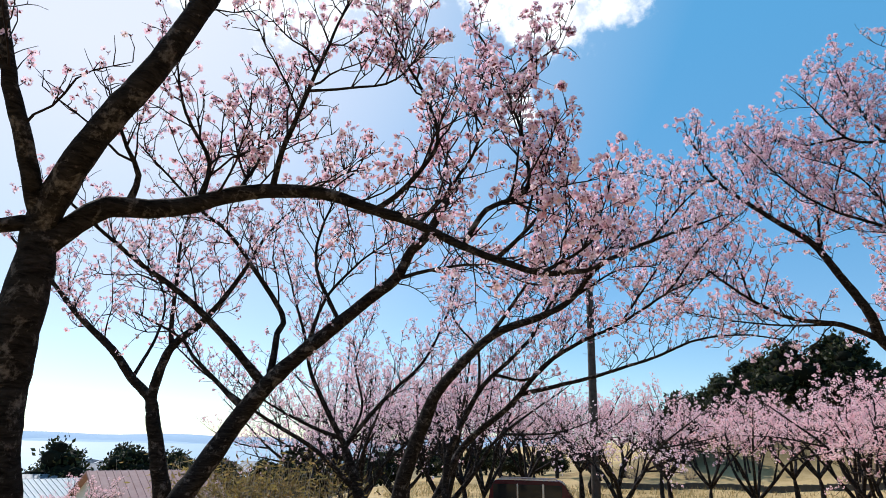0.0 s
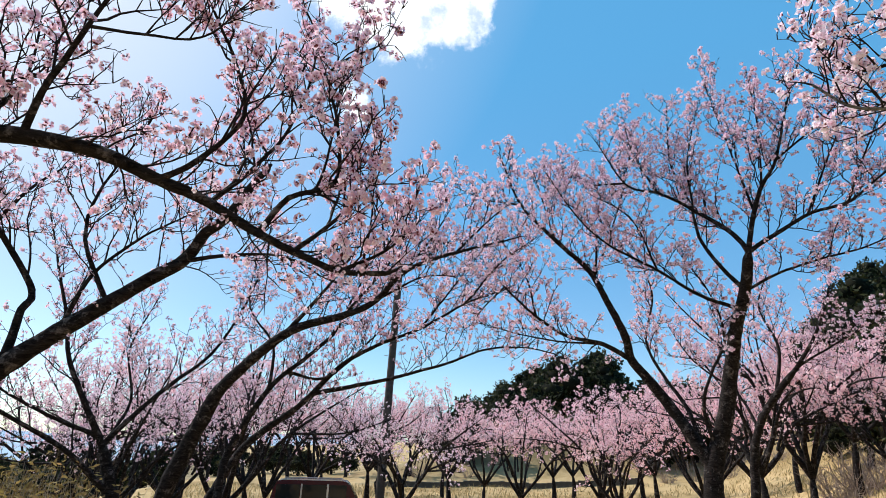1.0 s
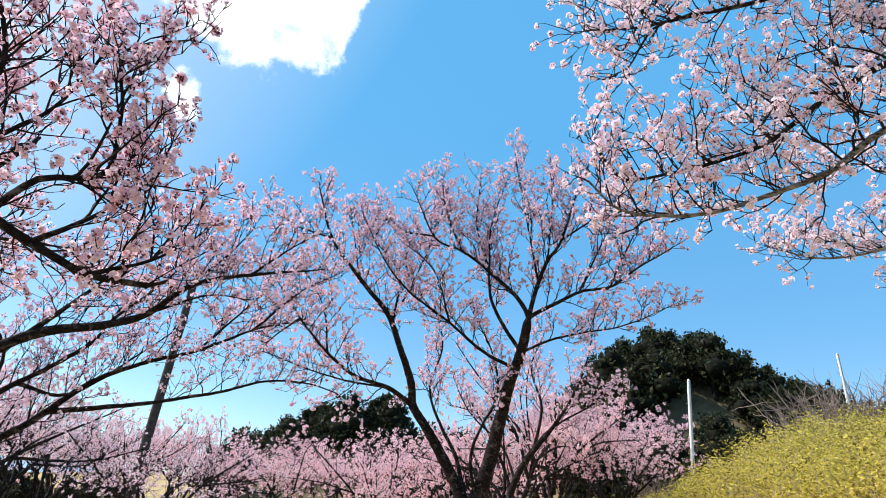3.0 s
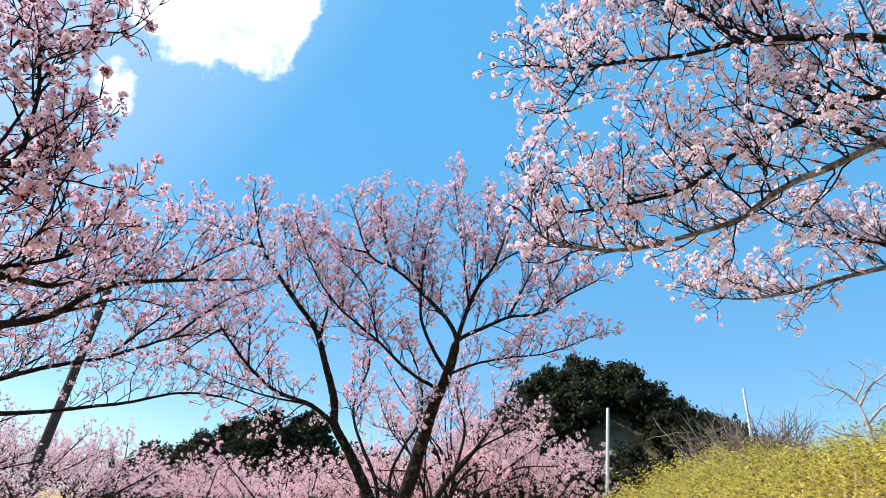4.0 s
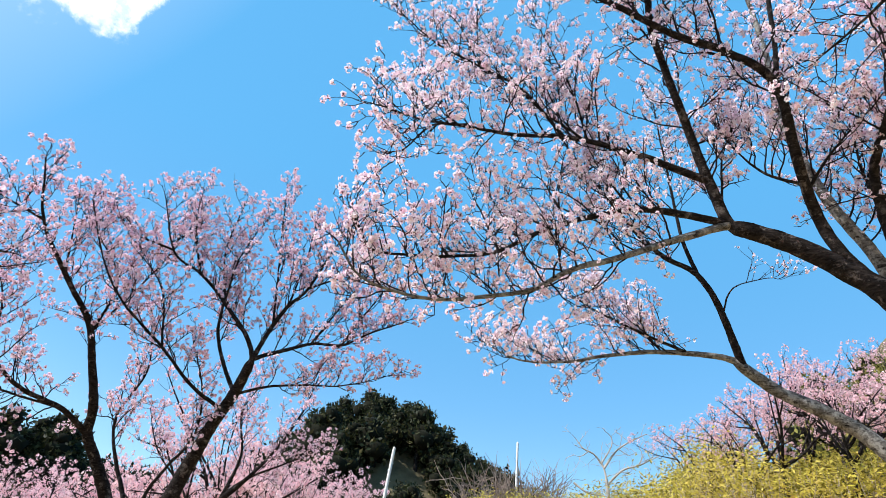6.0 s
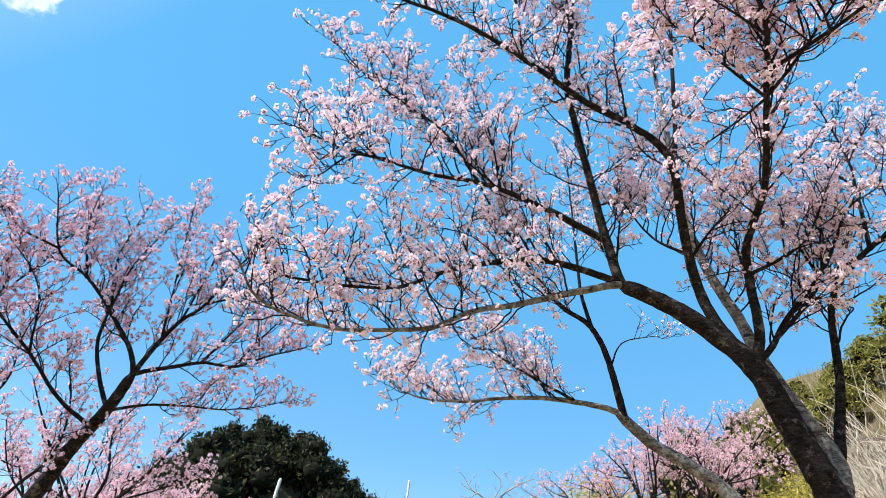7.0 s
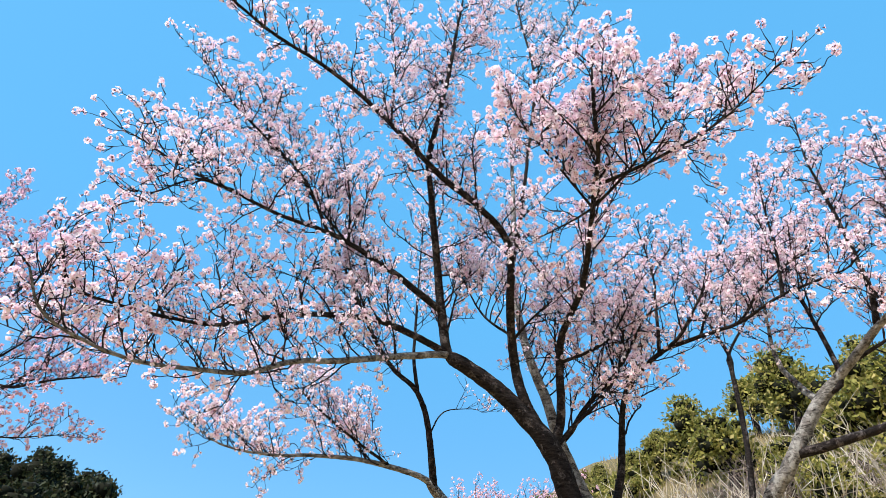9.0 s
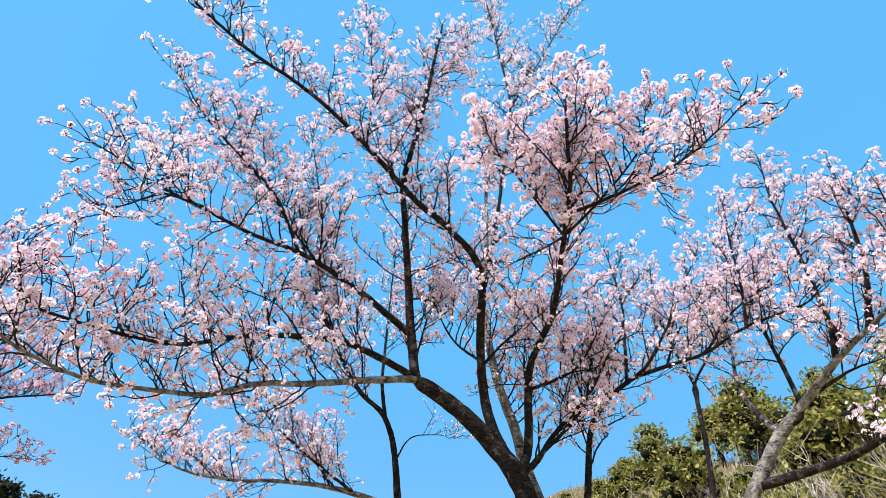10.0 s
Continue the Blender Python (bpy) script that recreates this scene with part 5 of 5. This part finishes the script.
# ---------------------------------------------------------------- poles
PALE = plain_material("pale galvanised steel", [(0.62, 0.62, 0.60), (0.76, 0.76, 0.74)], 5, 0.5, 0.1, 0.002)
DARKPOLE = plain_material("dark weathered timber", [(0.035, 0.028, 0.024), (0.10, 0.085, 0.075)], 6, 0.9, 0.4, 0.004)


def pole(name, foot, top, r0, r1, mat, label, steps=True, arm=False):
    root = thing(name, foot, label, "pole")
    axis = np.array(top) - np.array(foot)
    n = 12
    p = np.linspace(0, 1, n)[:, None] * axis
    v, f = tubes([(p, np.linspace(r0, r1, n))], 14)
    part_mesh("shaft", mesh_of("shaft", v, f, mat, True), root)
    bm = bmesh.new()
    bmesh.ops.create_cone(bm, segments=14, radius1=r1 * 1.08, radius2=r1 * 0.5, depth=r1 * 1.2, cap_ends=True,
                          matrix=Matrix.Translation(Vector(axis)))
    part("cap", bm, mat, root)
    if steps:
        for k in range(8):
            t = 0.35 + 0.075 * k
            bm = bmesh.new()
            side = 1 if k % 2 else -1
            bmesh.ops.create_cone(bm, segments=6, radius1=0.011, radius2=0.011, depth=0.22, cap_ends=True,
                                  matrix=Matrix.Translation(Vector(axis) * t + Vector((side * (r0 + 0.05), 0, 0))) @ pose(0, 0, 0, 0, 90, 0))
            part("step_bolt", bm, PALE, root)
    if arm:
        bm = bmesh.new()
        bmesh.ops.create_cube(bm, size=1, matrix=Matrix.Translation(Vector(axis) * 0.985) @ Matrix.Diagonal((0.5, 0.06, 0.06, 1)))
        part("crossarm", bm, mat, root)
    return root


foot = polar(14.3, 23.0, 0.3)
top = Vector((23 * math.sin(radians(15.05)), 23 * math.cos(radians(15.05)), 8.6))
pole("utility_pole", foot, top, 0.17, 0.13, DARKPOLE, "tall dark utility pole standing among the cherry trees")
foot = polar(62.75, 25.0, 0.2)
top = Vector((25 * math.sin(radians(63.3)), 25 * math.cos(radians(63.3)), 6.85))
pole("white_pole", foot, top, 0.075, 0.062, PALE, "slim pale pole rising from the bamboo bank", arm=False)
foot = polar(75.1, 28.0, 0.2)
top = Vector((28 * math.sin(radians(75.0)), 28 * math.cos(radians(75.0)), 8.35))
pole("white_pole", foot, top, 0.065, 0.05, PALE, "thin pale pole behind leafless shrubs", steps=False)


# ---------------------------------------------------------------- parked car
def box(bm, x0, x1, y0, y1, z0, z1, bevel=0.0):
    made = bmesh.ops.create_cube(bm, size=1, matrix=Matrix.Translation(((x0 + x1) / 2, (y0 + y1) / 2, (z0 + z1) / 2)) @ Matrix.Diagonal((x1 - x0, y1 - y0, z1 - z0, 1)))
    if bevel:
        edges = list({e for v in made["verts"] for e in v.link_edges})
        bmesh.ops.bevel(bm, geom=edges, offset=bevel, segments=2, affect="EDGES")


PAINT = plain_material("dark maroon car paint", [(0.055, 0.007, 0.012), (0.075, 0.011, 0.016)], 1.5, 0.25, 0.0, 0.001)
GLASS = plain_material("dark car glass", [(0.012, 0.014, 0.016), (0.02, 0.022, 0.025)], 1, 0.06, 0.0, 0.001)
RUBBER = plain_material("tyre rubber", [(0.02, 0.02, 0.02), (0.035, 0.035, 0.035)], 8, 0.85, 0.3, 0.003)
STEEL = plain_material("wheel steel", [(0.45, 0.45, 0.46), (0.6, 0.6, 0.6)], 4, 0.35, 0.0, 0.001, 0.8)
LAMP = plain_material("clear lamp lens", [(0.7, 0.7, 0.68), (0.8, 0.8, 0.8)], 4, 0.15, 0.0, 0.001)
REDLAMP = plain_material("red lamp lens", [(0.45, 0.02, 0.02), (0.55, 0.03, 0.03)], 4, 0.2, 0.0, 0.001)
SILVER = plain_material("silver car trim", [(0.55, 0.54, 0.55), (0.68, 0.67, 0.68)], 3, 0.3, 0.05, 0.001, 0.5)


def parked_car(place):
    root = thing("parked_car", place, "dark maroon boxy small car parked beside the field", "car")

    def hull(profile, half, name, mat, inset=0.0):
        bm = bmesh.new()
        left = [bm.verts.new((x, -half * (1 - inset * max(0, z - 0.85)), z)) for x, z in profile]
        right = [bm.verts.new((x, half * (1 - inset * max(0, z - 0.85)), z)) for x, z in profile]
        n = len(profile)
        bm.faces.new(left)
        bm.faces.new(right[::-1])
        for i in range(n):
            bm.faces.new((left[i], right[i], right[(i + 1) % n], left[(i + 1) % n]))
        bmesh.ops.recalc_face_normals(bm, faces=bm.faces)
        bmesh.ops.bevel(bm, geom=list(bm.edges), offset=0.035, segments=2, affect="EDGES")
        return part(name, bm, mat, root, smooth=False)

    hull([(-1.70, 0.28), (-1.70, 0.86), (-1.62, 0.92), (1.05, 0.92), (1.62, 0.84), (1.70, 0.72), (1.70, 0.28)], 0.74, "body", PAINT)
    hull([(-1.64, 0.93), (-1.52, 1.60), (-1.35, 1.66), (0.62, 1.66), (0.78, 1.60), (1.16, 0.93)], 0.71, "cabin", PAINT, 0.10)
    for y in (-1, 1):
        for x0, x1 in ((-1.45, -0.72), (-0.64, 0.10), (0.18, 0.72)):
            bm = bmesh.new()
            box(bm, x0, x1, y * 0.672 - 0.035, y * 0.672 + 0.035, 1.02, 1.54, 0.012)
            part("side_window", bm, GLASS, root, "dark side window")
        for x0, x1 in ((-0.70, -0.655), (0.105, 0.165)):
            bm = bmesh.new()
            box(bm, x0, x1, y * 0.685 - 0.03, y * 0.685 + 0.03, 0.98, 1.56, 0.006)
            part("door_pillar", bm, SILVER, root, "light reflecting pillar")
        bm = bmesh.new()
        box(bm, -1.35, 0.55, y * 0.60 - 0.015, y * 0.60 + 0.015, 1.665, 1.70, 0.008)
        part("roof_rail", bm, SILVER, root, "silver roof rail")
        bm = bmesh.new()
        box(bm, 0.80, 0.92, y * 0.74, y * 0.86, 0.98, 1.10, 0.02)
        part("wing_mirror", bm, PAINT, root)
        bm = bmesh.new()
        box(bm, 1.62, 1.72, y * 0.56 - 0.13, y * 0.56 + 0.13, 0.62, 0.76, 0.02)
        part("headlight", bm, LAMP, root, "clear headlight")
        bm = bmesh.new()
        box(bm, -1.73, -1.66, y * 0.62 - 0.07, y * 0.62 + 0.07, 0.55, 0.95, 0.02)
        part("tail_light", bm, REDLAMP, root, "red tail light")
        for x in (-1.12, 1.12):
            bm = bmesh.new()
            bmesh.ops.create_cone(bm, segments=24, radius1=0.28, radius2=0.28, depth=0.18, cap_ends=True, matrix=pose(x, y * 0.66, 0.28, 90, 0, 0))
            bmesh.ops.bevel(bm, geom=[e for e in bm.edges if len(e.link_faces) == 2 and e.calc_face_angle(0) > 1], offset=0.03, segments=2, affect="EDGES")
            tyre = part("tyre", bm, RUBBER, root)
            bm = bmesh.new()
            bmesh.ops.create_cone(bm, segments=20, radius1=0.17, radius2=0.15, depth=0.20, cap_ends=True, matrix=pose(x, y * 0.66, 0.28, 90, 0, 0))
            part("rim", bm, STEEL, tyre, "steel rim")
    bm = bmesh.new()
    v = [bm.verts.new(c) for c in ((0.86, -0.60, 1.55), (0.86, 0.60, 1.55), (1.16, 0.64, 0.98), (1.16, -0.64, 0.98))]
    bm.faces.new(v)
    bmesh.ops.solidify(bm, geom=list(bm.faces), thickness=0.02)
    part("windscreen", bm, GLASS, root, "dark windscreen")
    return root


spot = polar(9.4, 20.5, 0.0)
parked_car(Matrix.Translation(spot) @ pose(0, 0, 0, 0, 0, -12))

# ---------------------------------------------------------------- low wall in the field
STONE = plain_material("dark brown-grey stone", [(0.05, 0.045, 0.04), (0.13, 0.12, 0.10)], 2, 0.9, 0.6, 0.03)
wall = thing("low_wall", polar(14, 44), "low dark stone retaining wall across the field", "wall")
rng = np.random.default_rng(41)
o = Vector(wall.location)
for k in range(44):
    az = 14 + 0.55 * k
    bm = bmesh.new()
    box(bm, -0.225, 0.225, -0.15, 0.15, -0.1, 0.38 + 0.06 * rng.random(), 0.03)
    ob = part("stone", bm, STONE, wall)
    ob.matrix_basis = Matrix.Translation(polar(az, 44 + 0.05 * k) - o) @ pose(0, 0, 0, 0, 0, -az + rng.normal(0, 2))

# ---------------------------------------------------------------- roofs of the town and far ridges
WALLS = [plain_material("cream render", [(0.55, 0.52, 0.46), (0.68, 0.65, 0.58)], 1, 0.85, 0.1, 0.004),
         plain_material("pale grey siding", [(0.48, 0.49, 0.50), (0.62, 0.63, 0.64)], 1, 0.8, 0.1, 0.004)]
ROOFS = [plain_material("pinkish tan roof sheet", [(0.30, 0.17, 0.16), (0.42, 0.27, 0.25)], 2, 0.75, 0.2, 0.01),
         plain_material("blue-grey roof tile", [(0.12, 0.14, 0.17), (0.24, 0.26, 0.30)], 2, 0.6, 0.3, 0.01),
         plain_material("white roof sheet", [(0.50, 0.49, 0.48), (0.62, 0.61, 0.60)], 2, 0.6, 0.1, 0.01)]


def house(place, wide, deep, eave, rise, wall_mat, roof_mat, label):
    root = thing("house", place, label, "house", "houses of the town")
    bm = bmesh.new()
    pts = [(-wide / 2, 0), (wide / 2, 0), (wide / 2, eave), (0, eave + rise), (-wide / 2, eave)]
    a = [bm.verts.new((x, -deep / 2, z)) for x, z in pts]
    b = [bm.verts.new((x, deep / 2, z)) for x, z in pts]
    bm.faces.new(a)
    bm.faces.new(b[::-1])
    for i in range(5):
        bm.faces.new((a[i], b[i], b[(i + 1) % 5], a[(i + 1) % 5]))
    bmesh.ops.recalc_face_normals(bm, faces=bm.faces)
    part("wall", bm, wall_mat, root)
    for s in (-1, 1):
        bm = bmesh.new()
        run = wide / 2 + 0.5
        slope_len = math.hypot(run, rise * run / (wide / 2))
        profile = [(-deep / 2 - 0.4, 0.02), (-deep / 2 - 0.4, 0.15)]
        for k in range(int(deep / 0.45)):
            y = -deep / 2 - 0.3 + 0.45 * k
            profile += [(y, 0.15), (y + 0.01, 0.20), (y + 0.05, 0.20), (y + 0.06, 0.15)]
        profile += [(deep / 2 + 0.4, 0.15), (deep / 2 + 0.4, 0.02)]
        near = [bm.verts.new((0, y, z)) for y, z in profile]
        far = [bm.verts.new((slope_len, y, z)) for y, z in profile]
        bm.faces.new(near)
        bm.faces.new(far[::-1])
        for k in range(len(profile)):
            j = (k + 1) % len(profile)
            bm.faces.new((near[k], far[k], far[j], near[j]))
        bmesh.ops.recalc_face_normals(bm, faces=bm.faces)
        ob = part("roof", bm, roof_mat, root)
        tilt = math.degrees(math.atan2(rise, wide / 2))
        ob.matrix_basis = pose(0, 0, eave + rise, 0, 0, 0 if s > 0 else 180) @ pose(0, 0, 0, 0, tilt, 0)
    for side in (-1, 1):
        for x in (-wide / 4, wide / 4):
            bm = bmesh.new()
            box(bm, x - 0.6, x + 0.6, side * deep / 2 - 0.04, side * deep / 2 + 0.04, eave * 0.4, eave * 0.8, 0.01)
            frame_part = part("window", bm, SILVER, root, "aluminium window frame")
            bm = bmesh.new()
            box(bm, x - 0.54, x + 0.54, side * (deep / 2 + 0.01) - 0.04, side * (deep / 2 + 0.01) + 0.04, eave * 0.43, eave * 0.77)
            part("pane", bm, GLASS, frame_part)
    return root


rng = np.random.default_rng(43)
for az, d, roof, wall_k, turn, eave in ((-25.0, 45, 0, 0, -48, 3.3), (-32.6, 62, 2, 0, -30, 2.6), (-35.0, 70, 1, 1, -65, 2.6), (-28.0, 84, 1, 0, -60, 2.6)):
    p = polar(az, d)
    house(Matrix.Translation((p.x, p.y, p.z - 0.5)) @ pose(0, 0, 0, 0, 0, turn), 6.0 + rng.random(), 7.0 + rng.random(), eave, 1.4 + 0.4 * rng.random(),
          WALLS[wall_k], ROOFS[roof], ("pinkish tan", "blue-grey tiled", "white sheet")[roof] + " roofed house below the terrace")
strew(woods, [(q * math.sin(radians(a)), q * math.cos(radians(a)), h) for a, q, h in zip(-42 + 34 * rng.random(64), 60 + 40 * rng.random(64), 0.72 + 0.3 * rng.random(64))], 44)
town = [ob for ob in scene.objects if ob.name.startswith("house") and ob.parent is None]
for k in range(8):
    p = polar(-42 + 26 * rng.random(), 90 + 25 * rng.random())
    copy_thing(town[k % len(town)], Matrix.Translation((p.x, p.y, p.z - 0.3)) @ pose(0, 0, 0, 0, 0, float(rng.random() * 360)))

SEA = plain_material("pale calm sea", [(0.16, 0.26, 0.36), (0.22, 0.33, 0.43)], 0.02, 0.35, 0.15, 0.05)
ring = [np.linspace(-80, -3, 40), np.array([150, 260, 600, 1500, 3000])]
v = [(q * math.sin(radians(a)), q * math.cos(radians(a)), -4.95) for a in ring[0] for q in ring[1]]
f = [(i * 5 + j, i * 5 + j + 1, i * 5 + j + 6, i * 5 + j + 5) for i in range(39) for j in range(4)]
tagged(new("water", mesh_of("water", v, f, SEA)), "pale blue sea beyond the town", "sea", kind="structure")

# Distance haze is painted into the ridges' pale blue base colour.
HAZE = plain_material("blue ridge with painted haze", [(0.30, 0.40, 0.52), (0.36, 0.46, 0.58)], 0.003, 1.0, 0.0, 0.1)
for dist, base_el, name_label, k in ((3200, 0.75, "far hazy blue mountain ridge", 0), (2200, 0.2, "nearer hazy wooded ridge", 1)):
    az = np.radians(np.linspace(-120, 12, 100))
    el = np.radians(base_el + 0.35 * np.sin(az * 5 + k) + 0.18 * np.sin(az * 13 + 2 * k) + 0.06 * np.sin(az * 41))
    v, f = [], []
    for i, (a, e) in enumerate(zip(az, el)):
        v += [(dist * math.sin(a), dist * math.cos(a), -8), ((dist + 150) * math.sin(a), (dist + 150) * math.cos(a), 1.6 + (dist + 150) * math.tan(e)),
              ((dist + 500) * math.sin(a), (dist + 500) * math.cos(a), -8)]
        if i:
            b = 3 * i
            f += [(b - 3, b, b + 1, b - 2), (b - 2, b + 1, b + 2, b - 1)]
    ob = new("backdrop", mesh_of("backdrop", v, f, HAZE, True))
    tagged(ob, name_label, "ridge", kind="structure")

# ---------------------------------------------------------------- dry grass
rng = np.random.default_rng(51)


def grass(n, az0, az1, d0, d1, size, name_label, thin=0.28):
    az, d = np.radians(az0 + (az1 - az0) * rng.random(n)), d0 + (d1 - d0) * rng.random(n) ** 0.7
    x, y = d * np.sin(az), d * np.cos(az)
    keep = np.sin(x * 0.7 + 2 * np.sin(y * 0.5)) * np.sin(y * 0.8) > -0.6
    x, y = x[keep], y[keep]
    head = rng.normal(0, 0.35, (len(x), 3)) + np.array([0, 0, 1.0])
    blade = LEAF_V * np.array([thin, 1, 1])
    v, f = scatter(blade, LEAF_F, np.column_stack([x, y, height(x, y) - 0.02]), head, size * (0.5 + rng.random(len(x))), rng)
    tagged(new("dry_grass", mesh_of("dry_grass", v, f, GRASS)), name_label, "grass", kind="stuff")


grass(26000, -5, 62, 13, 45, 0.22, "tufts of dry straw-coloured winter grass on the field")
grass(7000, 108, 138, 10, 17, 0.38, "dry pale grass on the hillside", 0.12)
grass(12000, 99, 136, 16, 34, 0.38, "tufts of tan winter grass among the hillside shrubs", 0.12)
grass(5000, -40, 60, 2, 12, 0.14, "short winter grass round the cherry trees")
